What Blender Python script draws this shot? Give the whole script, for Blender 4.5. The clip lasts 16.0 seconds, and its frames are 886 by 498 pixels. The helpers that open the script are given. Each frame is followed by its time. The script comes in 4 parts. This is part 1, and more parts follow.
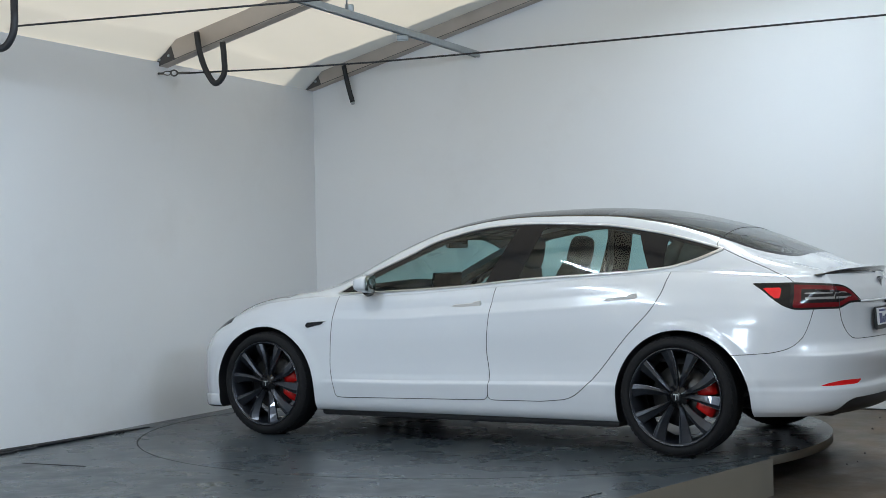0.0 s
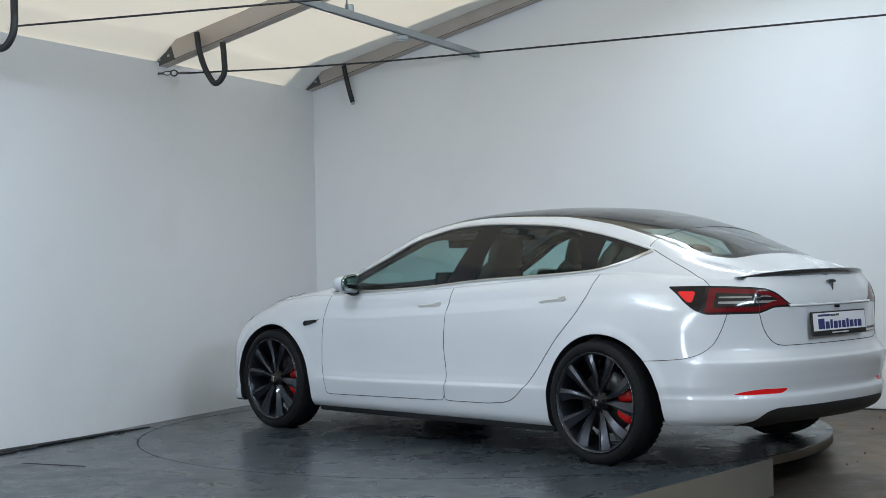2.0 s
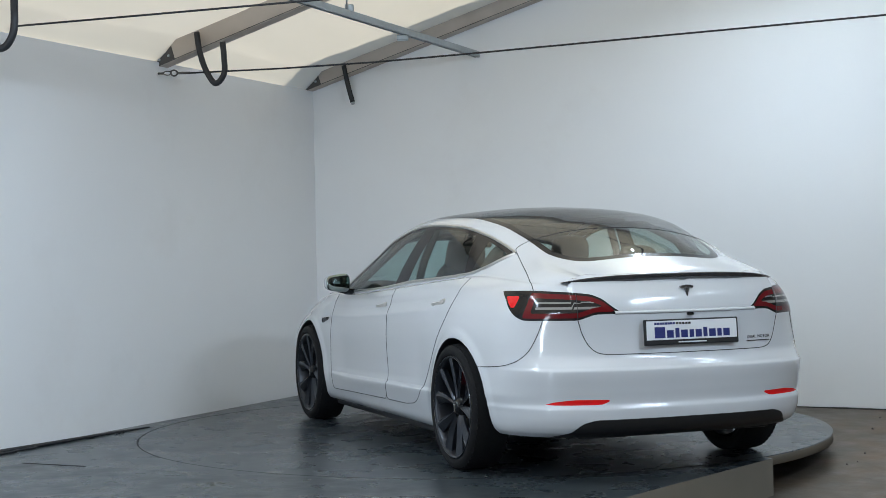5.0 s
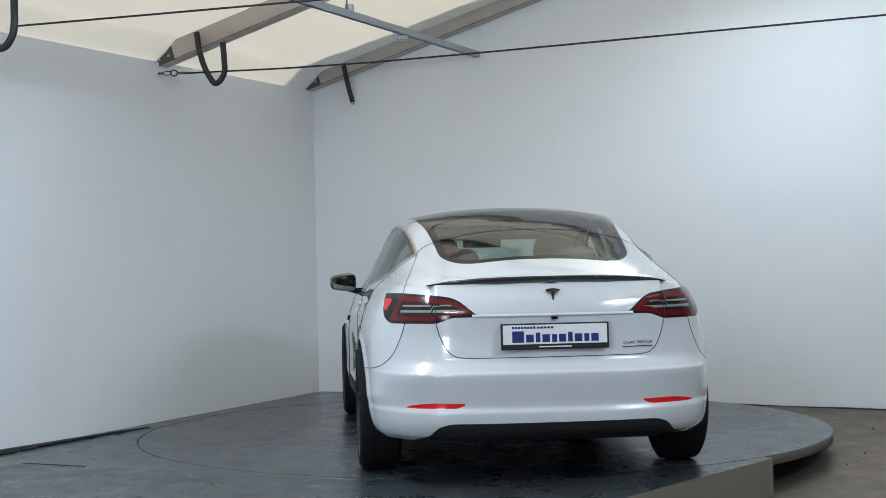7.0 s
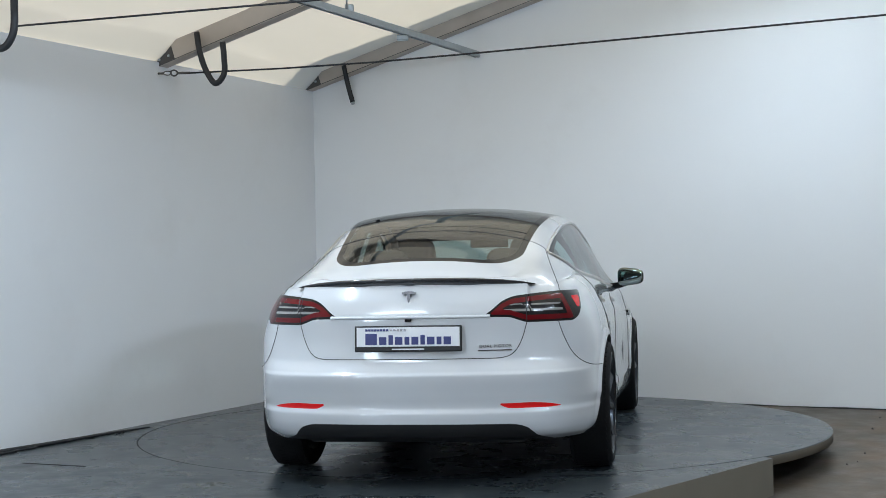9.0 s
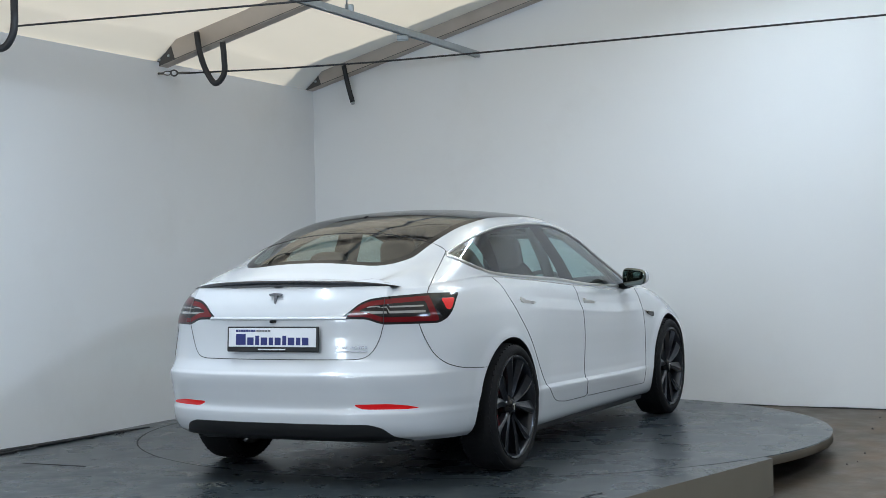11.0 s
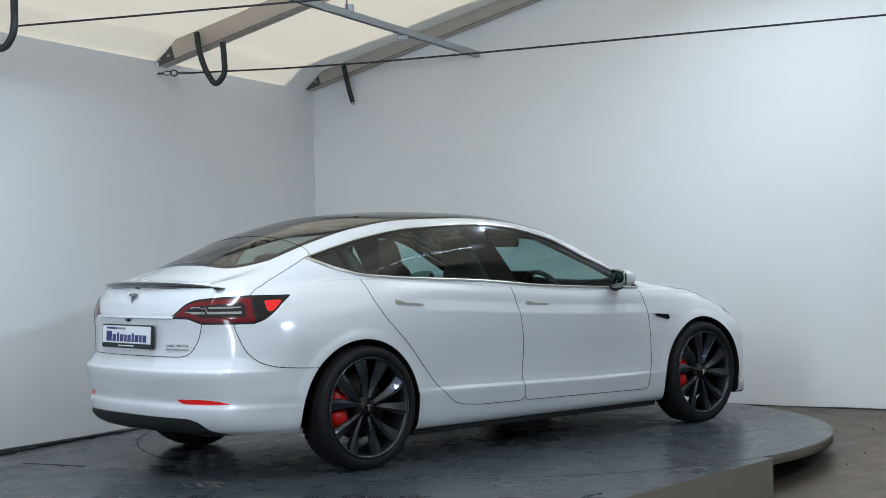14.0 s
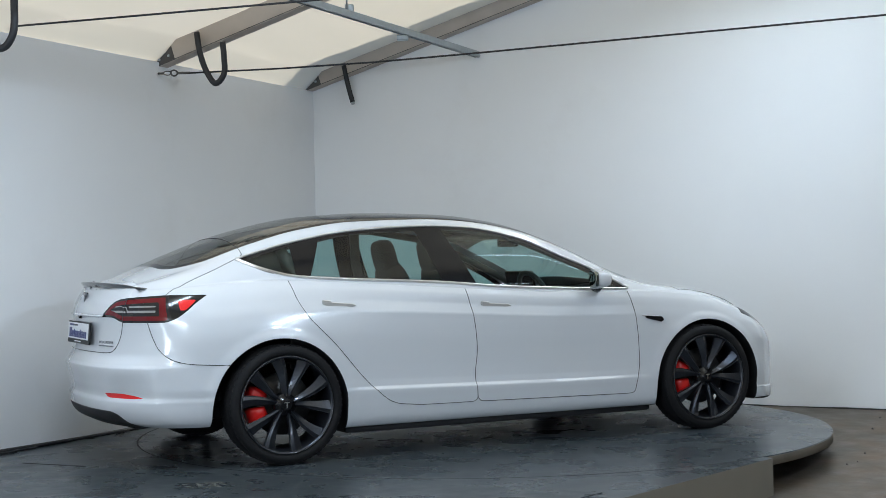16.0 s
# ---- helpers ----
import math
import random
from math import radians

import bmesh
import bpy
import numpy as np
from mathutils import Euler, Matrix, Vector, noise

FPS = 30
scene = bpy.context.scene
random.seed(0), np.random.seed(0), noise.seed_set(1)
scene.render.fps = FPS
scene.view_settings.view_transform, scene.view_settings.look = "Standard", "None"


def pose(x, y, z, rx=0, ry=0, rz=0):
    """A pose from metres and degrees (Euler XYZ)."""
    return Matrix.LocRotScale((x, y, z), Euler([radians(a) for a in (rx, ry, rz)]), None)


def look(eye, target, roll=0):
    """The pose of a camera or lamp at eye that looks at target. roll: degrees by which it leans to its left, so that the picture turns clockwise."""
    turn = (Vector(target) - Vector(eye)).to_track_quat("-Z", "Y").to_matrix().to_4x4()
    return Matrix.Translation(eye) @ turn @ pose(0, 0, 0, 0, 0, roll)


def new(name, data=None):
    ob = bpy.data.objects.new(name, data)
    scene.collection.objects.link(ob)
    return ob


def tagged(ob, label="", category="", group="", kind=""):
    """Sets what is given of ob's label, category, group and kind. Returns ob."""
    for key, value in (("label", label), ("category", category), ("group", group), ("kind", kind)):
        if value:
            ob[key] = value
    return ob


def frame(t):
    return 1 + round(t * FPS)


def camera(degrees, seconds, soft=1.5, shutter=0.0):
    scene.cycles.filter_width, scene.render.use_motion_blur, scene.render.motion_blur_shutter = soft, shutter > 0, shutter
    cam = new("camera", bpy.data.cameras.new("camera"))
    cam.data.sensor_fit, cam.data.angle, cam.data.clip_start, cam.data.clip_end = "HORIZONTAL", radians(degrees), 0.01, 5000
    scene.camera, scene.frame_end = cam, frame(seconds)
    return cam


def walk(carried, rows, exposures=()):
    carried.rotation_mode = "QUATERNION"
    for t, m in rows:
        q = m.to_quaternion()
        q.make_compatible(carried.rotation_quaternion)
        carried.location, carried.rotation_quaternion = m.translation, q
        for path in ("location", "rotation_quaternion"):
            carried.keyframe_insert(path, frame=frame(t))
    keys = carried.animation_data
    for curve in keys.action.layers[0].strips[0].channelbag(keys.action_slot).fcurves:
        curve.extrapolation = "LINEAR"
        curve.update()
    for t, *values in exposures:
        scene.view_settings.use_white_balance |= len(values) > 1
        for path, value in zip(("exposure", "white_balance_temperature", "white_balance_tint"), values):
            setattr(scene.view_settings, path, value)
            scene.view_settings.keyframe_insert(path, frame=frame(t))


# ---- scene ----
# One camera on a stand, looking at a car that turns on a motor turntable in a white photo bay.
EYE = (0.0, -9.8605, 1.1449)
cam = camera(33.40, 16.0, soft=0.8)
AIM = (EYE[0] - 0.02471, EYE[1] + 0.99968, EYE[2] + 0.00510)
walk(cam, [(0.0, look(EYE, AIM, -1.212)), (16.0, look(EYE, AIM, -1.212))], exposures=[(0.0, 0.20, 5915, 10), (16.0, 0.20, 5915, 10)])

# ---- plan: a corner of two walls; a runs along the left wall, b along the right wall ----
CORNER = Vector((-1.413, 2.901, 0.0))
DIR_L = Vector((-0.38665, -0.92222, 0.0))
DIR_R = Vector((0.95106, -0.30902, 0.0))
UP = Vector((0, 0, 1))


def room(a, b, z):
    return CORNER + DIR_L * a + DIR_R * b + UP * z


# ---- light ----
world = bpy.data.worlds.new("world")
scene.world = world
world.use_nodes = True
sky = world.node_tree.nodes.new("ShaderNodeTexSky")
sky.sky_type, sky.sun_disc = "NISHITA", False
sky.sun_elevation, sky.sun_rotation = radians(80), radians(45)
world.node_tree.links.new(sky.outputs[0], world.node_tree.nodes["Background"].inputs[0])
world.node_tree.nodes["Background"].inputs[1].default_value = 0.15


sun_data = bpy.data.lights.new("sun", "SUN")
sun_data.energy, sun_data.angle, sun_data.color = 3.0, radians(0.6), (1.0, 0.96, 0.90)
sun = new("sun", sun_data)
sun.matrix_world = look((0, 0, 20), (-1.8, -1.8, 5.5))
COOL = (0.76, 0.89, 1.0)


def tube_lamp(a, b, z, length, down, up, across=False, tilt=0):
    """An unseen strip light under the roof: one lamp down or tilted to the car, one added upwards to brighten the
    canvas.
    """
    run = (DIR_R + UP * 0.30).normalized() if across else DIR_L
    side = UP.cross(run).normalized()
    turn = Matrix((run, side, run.cross(side))).transposed().to_4x4()
    for watts, lift, flip in ((down, 0.0, radians(tilt)), (up, 0.06, math.pi)):
        data = bpy.data.lights.new("strip_lamp", "AREA")
        data.shape, data.size, data.size_y, data.energy, data.color = "RECTANGLE", length, 0.06, watts, COOL
        ob = new("strip_lamp", data)
        ob.matrix_world = Matrix.Translation(room(a, b, z + lift)) @ turn @ Matrix.Rotation(flip, 4, "X")


# Lamps out of view, placed and tilted to even out the walls and car.
for row in [(5.6, 1.9, 2.95, 1.5, 36, 18), (1.6, 4.2, 3.4, 1.2, 31, 30, True), (2.6, 5.4, 3.5, 1.5, 3, 22), (10.3, 3.0, 3.0, 1.5, 52, 25, True, 55),
            (6.4, 7.8, 3.3, 1.5, 72, 25, False, -55), (4.4, 7.8, 3.6, 1.5, 8, 25)]:
    tube_lamp(*row)

# Area lamp added in an assumed narrow doorway behind the camera, lighting the tail.
door_data = bpy.data.lights.new("door_fill", "AREA")
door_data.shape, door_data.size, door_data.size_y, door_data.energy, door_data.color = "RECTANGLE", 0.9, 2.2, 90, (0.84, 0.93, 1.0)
door_light = new("door_fill", door_data)
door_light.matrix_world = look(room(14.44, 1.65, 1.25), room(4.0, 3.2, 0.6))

# ---- materials ----
MATS = {}


def mat(name, colour, rough=0.5, metal=0.0, noise_scale=0.0, noise_amount=0.0, bump=0.0, bump_scale=60.0, coat=0.0,
        stain=None, stain_scale=1.5, stain_low=0.55, stain_high=0.75, rough_var=0.0, spec=0.5, emit=0.0, alpha=1.0):
    """A node material: base colour with fine mottling, stains at a larger scale, varied gloss and a fine relief."""
    if name in MATS:
        return MATS[name]
    m = bpy.data.materials.new(name)
    m.use_nodes = True
    nt = m.node_tree
    p = nt.nodes["Principled BSDF"]
    p.inputs["Roughness"].default_value = rough
    p.inputs["Metallic"].default_value = metal
    p.inputs["Specular IOR Level"].default_value = spec
    p.inputs["Coat Weight"].default_value = coat
    p.inputs["Coat Roughness"].default_value = 0.03
    p.inputs["Base Color"].default_value = (*colour, 1)
    if emit:
        p.inputs["Emission Color"].default_value = (*colour, 1)
        p.inputs["Emission Strength"].default_value = emit
    tc = nt.nodes.new("ShaderNodeTexCoord")
    out = None
    if noise_amount:
        n = nt.nodes.new("ShaderNodeTexNoise")
        n.inputs["Scale"].default_value, n.inputs["Detail"].default_value = noise_scale, 6
        nt.links.new(tc.outputs["Object"], n.inputs["Vector"])
        mix = nt.nodes.new("ShaderNodeMix")
        mix.data_type = "RGBA"
        mix.inputs[6].default_value = (*[c * (1 - noise_amount) for c in colour], 1)
        mix.inputs[7].default_value = (*[min(1, c * (1 + noise_amount)) for c in colour], 1)
        nt.links.new(n.outputs["Fac"], mix.inputs[0])
        out = mix.outputs[2]
        if rough_var:
            mr = nt.nodes.new("ShaderNodeMapRange")
            mr.inputs["From Min"].default_value, mr.inputs["From Max"].default_value = 0.3, 0.7
            mr.inputs["To Min"].default_value, mr.inputs["To Max"].default_value = rough - rough_var, rough + rough_var
            nt.links.new(n.outputs["Fac"], mr.inputs["Value"])
            nt.links.new(mr.outputs["Result"], p.inputs["Roughness"])
    if stain:
        n2 = nt.nodes.new("ShaderNodeTexNoise")
        n2.inputs["Scale"].default_value, n2.inputs["Detail"].default_value = stain_scale, 8
        n2.inputs["Roughness"].default_value = 0.65
        nt.links.new(tc.outputs["Object"], n2.inputs["Vector"])
        mr2 = nt.nodes.new("ShaderNodeMapRange")
        mr2.inputs["From Min"].default_value, mr2.inputs["From Max"].default_value = stain_low, stain_high
        nt.links.new(n2.outputs["Fac"], mr2.inputs["Value"])
        mix2 = nt.nodes.new("ShaderNodeMix")
        mix2.data_type = "RGBA"
        mix2.inputs[7].default_value = (*stain, 1)
        if out is None:
            mix2.inputs[6].default_value = (*colour, 1)
        else:
            nt.links.new(out, mix2.inputs[6])
        nt.links.new(mr2.outputs["Result"], mix2.inputs[0])
        out = mix2.outputs[2]
    if out is not None:
        nt.links.new(out, p.inputs["Base Color"])
    if bump:
        nb = nt.nodes.new("ShaderNodeTexNoise")
        nb.inputs["Scale"].default_value, nb.inputs["Detail"].default_value = bump_scale, 4
        nt.links.new(tc.outputs["Object"], nb.inputs["Vector"])
        b = nt.nodes.new("ShaderNodeBump")
        b.inputs["Strength"].default_value, b.inputs["Distance"].default_value = bump, 0.01
        nt.links.new(nb.outputs["Fac"], b.inputs["Height"])
        nt.links.new(b.outputs["Normal"], p.inputs["Normal"])
    MATS[name] = m
    return m


def glass(name, colour, rough=0.0):
    """Thin tinted pane: light goes straight through, tinted, with a mirror gloss on top."""
    if name in MATS:
        return MATS[name]
    m = bpy.data.materials.new(name)
    m.use_nodes = True
    nt = m.node_tree
    nt.nodes.remove(nt.nodes["Principled BSDF"])
    tr, gl, mx = (nt.nodes.new(k) for k in ("ShaderNodeBsdfTransparent", "ShaderNodeBsdfGlossy", "ShaderNodeMixShader"))
    fr = nt.nodes.new("ShaderNodeLayerWeight")
    pw = nt.nodes.new("ShaderNodeMath")
    pw.operation, pw.inputs[1].default_value = "POWER", 3.8
    ma = nt.nodes.new("ShaderNodeMath")
    ma.operation, ma.inputs[1].default_value, ma.inputs[2].default_value = "MULTIPLY_ADD", 0.92, 0.055
    nt.links.new(fr.outputs["Facing"], pw.inputs[0])
    nt.links.new(pw.outputs[0], ma.inputs[0])
    tr.inputs["Color"].default_value = (*colour, 1)
    gl.inputs["Roughness"].default_value = rough
    nt.links.new(ma.outputs[0], mx.inputs[0])
    nt.links.new(tr.outputs[0], mx.inputs[1])
    nt.links.new(gl.outputs[0], mx.inputs[2])
    nt.links.new(mx.outputs[0], nt.nodes["Material Output"].inputs[0])
    MATS[name] = m
    return m


WALL = mat("wall_paint", (0.80, 0.81, 0.82), 0.75, noise_scale=1.2, noise_amount=0.02, bump=0.05, bump_scale=25, spec=0.3,
           stain=(0.74, 0.74, 0.74), stain_scale=0.9, stain_low=0.55, stain_high=0.85)
SHOP = mat("low_bounce_wall", (0.16, 0.145, 0.13), 0.8, noise_scale=2, noise_amount=0.15, bump=0.1, bump_scale=20)
FLOOR = mat("concrete_floor", (0.080, 0.066, 0.050), 0.55, noise_scale=5, noise_amount=0.25, bump=0.2, bump_scale=40,
            stain=(0.135, 0.088, 0.050), stain_scale=1.1, stain_low=0.46, stain_high=0.68, rough_var=0.12)
STEEL_PLATE = mat("painted_steel_plate", (0.041, 0.050, 0.057), 0.28, noise_scale=3.5, noise_amount=0.12, bump=0.018, bump_scale=5,
                  stain=(0.058, 0.066, 0.070), stain_scale=1.6, stain_low=0.50, stain_high=0.80, rough_var=0.04)
CANVAS = mat("cream_canvas", (0.80, 0.70, 0.50), 0.9, noise_scale=1.3, noise_amount=0.06, bump=0.15, bump_scale=7, spec=0.1)
nt = CANVAS.node_tree                          # daylight glows through the cloth
cloth = nt.nodes.new("ShaderNodeBsdfTranslucent")
cloth.inputs["Color"].default_value = (0.82, 0.72, 0.53, 1)
blend = nt.nodes.new("ShaderNodeMixShader")
blend.inputs[0].default_value = 0.5
nt.links.new(nt.nodes["Principled BSDF"].outputs[0], blend.inputs[1])
nt.links.new(cloth.outputs[0], blend.inputs[2])
nt.links.new(blend.outputs[0], nt.nodes["Material Output"].inputs[0])
RAFTER = mat("beige_painted_steel", (0.46, 0.40, 0.34), 0.5, noise_scale=6, noise_amount=0.12, bump=0.05)
DARK_STEEL = mat("dark_steel", (0.07, 0.065, 0.06), 0.5, noise_scale=10, noise_amount=0.2)
GALV = mat("galvanised_steel", (0.42, 0.46, 0.48), 0.42, 0.7, noise_scale=30, noise_amount=0.15)
RUBBER = mat("black_rubber", (0.018, 0.018, 0.02), 0.55, noise_scale=40, noise_amount=0.2)
BEIGE_SIDE = mat("beige_painted_edge", (0.20, 0.18, 0.145), 0.6, noise_scale=4, noise_amount=0.12, stain=(0.12, 0.10, 0.08),
                 stain_scale=2.5, stain_low=0.55, stain_high=0.8)
SEAM = mat("dark_gap", (0.012, 0.012, 0.013), 0.6)


# ---- mesh helpers ----
def mesh_of(name, verts, faces, material, smooth=False):
    me = bpy.data.meshes.new(name)
    me.from_pydata([tuple(v) for v in verts], [], faces)
    me.materials.append(material)
    if smooth:
        me.polygons.foreach_set("use_smooth", [True] * len(me.polygons))
    me.update()
    return me


def part(name, bm, material, parent=None, label="", smooth=True, at=None):
    """A bmesh as one mesh object under a thing or under a part."""
    me = bpy.data.meshes.new(name)
    bm.to_mesh(me)
    bm.free()
    me.materials.append(material)
    me.polygons.foreach_set("use_smooth", [smooth] * len(me.polygons))
    ob = new(name, me)
    if parent is not None:
        ob.parent = parent
    if at is not None:
        ob.matrix_basis = at
    return tagged(ob, label)


def add_box(bm, size, m=None, bevel=0.0):
    r = bmesh.ops.create_cube(bm, size=1.0)
    vs = r["verts"]
    bmesh.ops.scale(bm, vec=size, verts=vs)
    if bevel:
        es = list({e for v in vs for e in v.link_edges})
        r2 = bmesh.ops.bevel(bm, geom=es, offset=bevel, segments=2, affect="EDGES", profile=0.6)
        vs = list({v for f in r2["faces"] for v in f.verts} | {v for v in vs if v.is_valid})
    if m is not None:
        bmesh.ops.transform(bm, matrix=m, verts=vs)
    return vs


def add_tube(bm, points, radius, sides=8, caps=True, flat=1.0):
    """A round bar along a polyline."""
    pts = [Vector(p) for p in points]
    rings = []
    ref = None
    for i, p in enumerate(pts):
        d = (pts[min(i + 1, len(pts) - 1)] - pts[max(i - 1, 0)]).normalized()
        if ref is None:
            ref = d.orthogonal().normalized()
        ref = (ref - d * ref.dot(d)).normalized()
        other = d.cross(ref)
        rr = radius(i / (len(pts) - 1)) if callable(radius) else radius
        rings.append([bm.verts.new(p + (ref * math.cos(k * 2 * math.pi / sides) * flat + other * math.sin(k * 2 * math.pi / sides)) * rr)
                      for k in range(sides)])
    for r0, r1 in zip(rings, rings[1:]):
        for k in range(sides):
            bm.faces.new((r0[k], r0[(k + 1) % sides], r1[(k + 1) % sides], r1[k]))
    if caps:
        bm.faces.new(rings[0][::-1])
        bm.faces.new(rings[-1])


def prism(points, z0, z1):
    """Faces of an upright prism over a plan polygon (counterclockwise)."""
    n = len(points)
    v = [(x, y, z0) for x, y in points] + [(x, y, z1) for x, y in points]
    f = [tuple(range(n - 1, -1, -1)), tuple(range(n, 2 * n))]
    f += [(i, (i + 1) % n, n + (i + 1) % n, n + i) for i in range(n)]
    return v, f


def setting(name, verts, faces, material, label, category, smooth=False):
    return tagged(new(name, mesh_of(name, verts, faces, material, smooth)), label, category, kind="structure")


# ---- the bay: walls, floor, roof ----
NORM_L = Vector((-DIR_L.y, DIR_L.x, 0))      # into the bay
NORM_R = Vector((DIR_R.y, -DIR_R.x, 0))
if NORM_L.dot(DIR_R) < 0:
    NORM_L = -NORM_L
if NORM_R.dot(DIR_L) < 0:
    NORM_R = -NORM_R
ROOM_A, ROOM_B, EAVE = 14.5, 9.5, 2.60
SLOPE = 0.304


def wall(name, p, q, inward, z0, z1, label, material=None):
    off = -inward * 0.12
    pts = [p, q, q + off, p + off]
    area = sum(pts[i].x * pts[(i + 1) % 4].y - pts[(i + 1) % 4].x * pts[i].y for i in range(4))
    if area < 0:
        pts = pts[::-1]
    v, f = prism([(w.x, w.y) for w in pts], z0, z1)
    return setting(name, v, f, material or WALL, label, "wall")


wall("wall_left", room(-0.1, 0, 0), room(ROOM_A, 0, 0), NORM_L, -0.4, EAVE, "plain white painted wall of the photo bay")
wall("wall_right", room(0, 0.0, 0), room(0, ROOM_B, 0), NORM_R, -0.4, 5.6, "tall white painted wall of the photo bay")
# Unseen back wall in three pieces, leaving an opening for the added lamp.
wall("wall_back_1", room(ROOM_A, 0, 0), room(ROOM_A, 1.15, 0), -NORM_R, -0.4, 5.6, "unseen pale painted workshop wall beside an assumed open door")
wall("wall_back_2", room(ROOM_A, 2.15, 0), room(ROOM_A, ROOM_B, 0), -NORM_R, -0.4, 5.6, "unseen pale painted workshop wall beside an assumed open door")
wall("wall_back_3", room(ROOM_A, 1.15, 0), room(ROOM_A, 2.15, 0), -NORM_R, 2.40, 5.6, "unseen pale painted wall over an assumed open door")
# Unseen wall, coloured dark so less light bounces onto the car's flank.
wall("wall_side", room(0, ROOM_B, 0), room(ROOM_A, ROOM_B, 0), -NORM_L, -0.4, 5.6, "unseen brown-grey workshop wall closing the bay, kept dark to cut bounce", SHOP)

# Workshop floor: falls gently away from the tall wall towards the open side of the turntable.
F0, F1, F2 = Vector((2.267, 1.705, -0.074)), Vector((3.062, 1.447, -0.093)), Vector((1.57, -1.74, -0.205))
FN = (F1 - F0).cross(F2 - F0).normalized()


def floor_z(x, y):
    return F0.z - (FN.x * (x - F0.x) + FN.y * (y - F0.y)) / FN.z


fv, ff = [], []
for i in range(31):
    for j in range(21):
        p = room(-0.1 + i * (ROOM_A + 0.2) / 30, -0.1 + j * (ROOM_B + 0.2) / 20, 0)
        fv.append((p.x, p.y, min(floor_z(p.x, p.y), -0.03) if i < 12 else max(floor_z(p.x, p.y), -0.30)))
for i in range(30):
    for j in range(20):
        ff.append((i * 21 + j, i * 21 + j + 1, (i + 1) * 21 + j + 1, (i + 1) * 21 + j))
setting("floor", fv, ff, FLOOR, "worn brown-grey concrete workshop floor", "floor", True)

# Canvas roof: rises from the low wall, slack between the rafters.
RAFTER_AT = (0.10, 2.28, 4.62, 6.96, 9.30, 11.64)


def canvas_z(a, b):
    span = 2.34
    sag = 0.050 * math.sin(math.pi * ((a - 0.04) / span % 1.0)) ** 2
    wave = 0.010 * math.sin(a * 5.1 + b * 1.7) + 0.008 * math.sin(b * 6.3 - a * 2.2) + 0.006 * math.sin(b * 17 + 1.5 * math.sin(a * 3))
    rise = 0.112 * min(1.0, b / 0.14)
    fade = min(1.0, b / 0.3)
    return EAVE + 0.003 + SLOPE * b + rise - (sag - wave * min(1.0, sag / 0.02)) * fade


cv, cf = [], []
NA, NB = 130, 120
for i in range(NA + 1):
    for j in range(NB + 1):
        a, b = -0.05 + i * (ROOM_A + 0.1) / NA, -0.02 + j * (ROOM_B + 0.05) / NB
        p = room(a, b, canvas_z(a, max(b, 0)))
        cv.append(p)
for i in range(NA):
    for j in range(NB):
        k = i * (NB + 1) + j
        cf.append((k, k + NB + 1, k + NB + 2, k + 1))
setting("ceiling", cv, cf, CANVAS, "cream canvas roof lining, slack between rafters", "ceiling", True)


def rafter(a, low=2.567, deep=0.142):
    """A sloping channel rafter: an upright web, two flanges behind it, a dark block for the shaded end at the wall."""
    top = new("rafter")
    top.location = room(a, 0, low)
    d = (DIR_R + UP * SLOPE).normalized()
    v = UP - d * UP.dot(d)
    v.normalize()
    frame_m = Matrix((d, DIR_L, v)).transposed().to_4x4()
    length = ROOM_B * 1.04 - 0.1
    bm = bmesh.new()
    add_box(bm, (length, 0.008, deep), frame_m @ Matrix.Translation((length / 2 - 0.03, -0.004, deep / 2)), 0.002)
    part("web", bm, RAFTER, top, smooth=False)
    for h in (0.005, deep - 0.004):
        bm = bmesh.new()
        add_box(bm, (length, 0.098, 0.008), frame_m @ Matrix.Translation((length / 2 - 0.03, -0.058, h)), 0.002)
        part("flange", bm, RAFTER, top, smooth=False)
    # Thin dark strip stands in for the shadow above the lower flange.
    bm = bmesh.new()
    add_box(bm, (length, 0.004, 0.005), frame_m @ Matrix.Translation((length / 2 - 0.03, 0.001, 0.008)))
    part("shade_line", bm, DARK_STEEL, top, "dark line standing in for shade above the lower flange", smooth=False)
    # Dark block paints in the shadow on the rafter's end above the wall.
    bm = bmesh.new()
    add_box(bm, (0.17, 0.10, deep - 0.014), frame_m @ Matrix.Translation((0.052, -0.046, deep / 2 - 0.003)), 0.004)
    part("shaded_end", bm, DARK_STEEL, top, "dark block for the rafter's shaded end", smooth=False)
    for k in (0.02, 0.10):
        bm = bmesh.new()
        bmesh.ops.create_cone(bm, cap_ends=True, segments=6, radius1=0.010, radius2=0.010, depth=0.010,
                              matrix=frame_m @ Matrix.Translation((k, 0.008, 0.045)) @ Matrix.Rotation(radians(90), 4, "X"))
        part("bolt", bm, GALV, top, smooth=False)
    return tagged(top, "beige painted steel roof rafter with its shaded end drawn dark", "rafter", "roof rafters")


rafter(RAFTER_AT[0], 2.597, 0.112)
for a in RAFTER_AT[1:]:
    rafter(a)

# ---- turntable and its surround ----
DISC_R = 2.258
turntable = tagged(new("turntable"), "grey painted steel motor turntable disc, scuffed", "turntable")
N = 160
v = [(0, 0, 0)] + [((DISC_R - 0.004) * math.cos(i * 2 * math.pi / N), (DISC_R - 0.004) * math.sin(i * 2 * math.pi / N), 0.0) for i in range(N)]
v += [(DISC_R * math.cos(i * 2 * math.pi / N), DISC_R * math.sin(i * 2 * math.pi / N), -0.005) for i in range(N)]
f = [(0, 1 + i, 1 + (i + 1) % N) for i in range(N)]
f += [(1 + i, 1 + N + i, 1 + N + (i + 1) % N, 1 + (i + 1) % N) for i in range(N)]
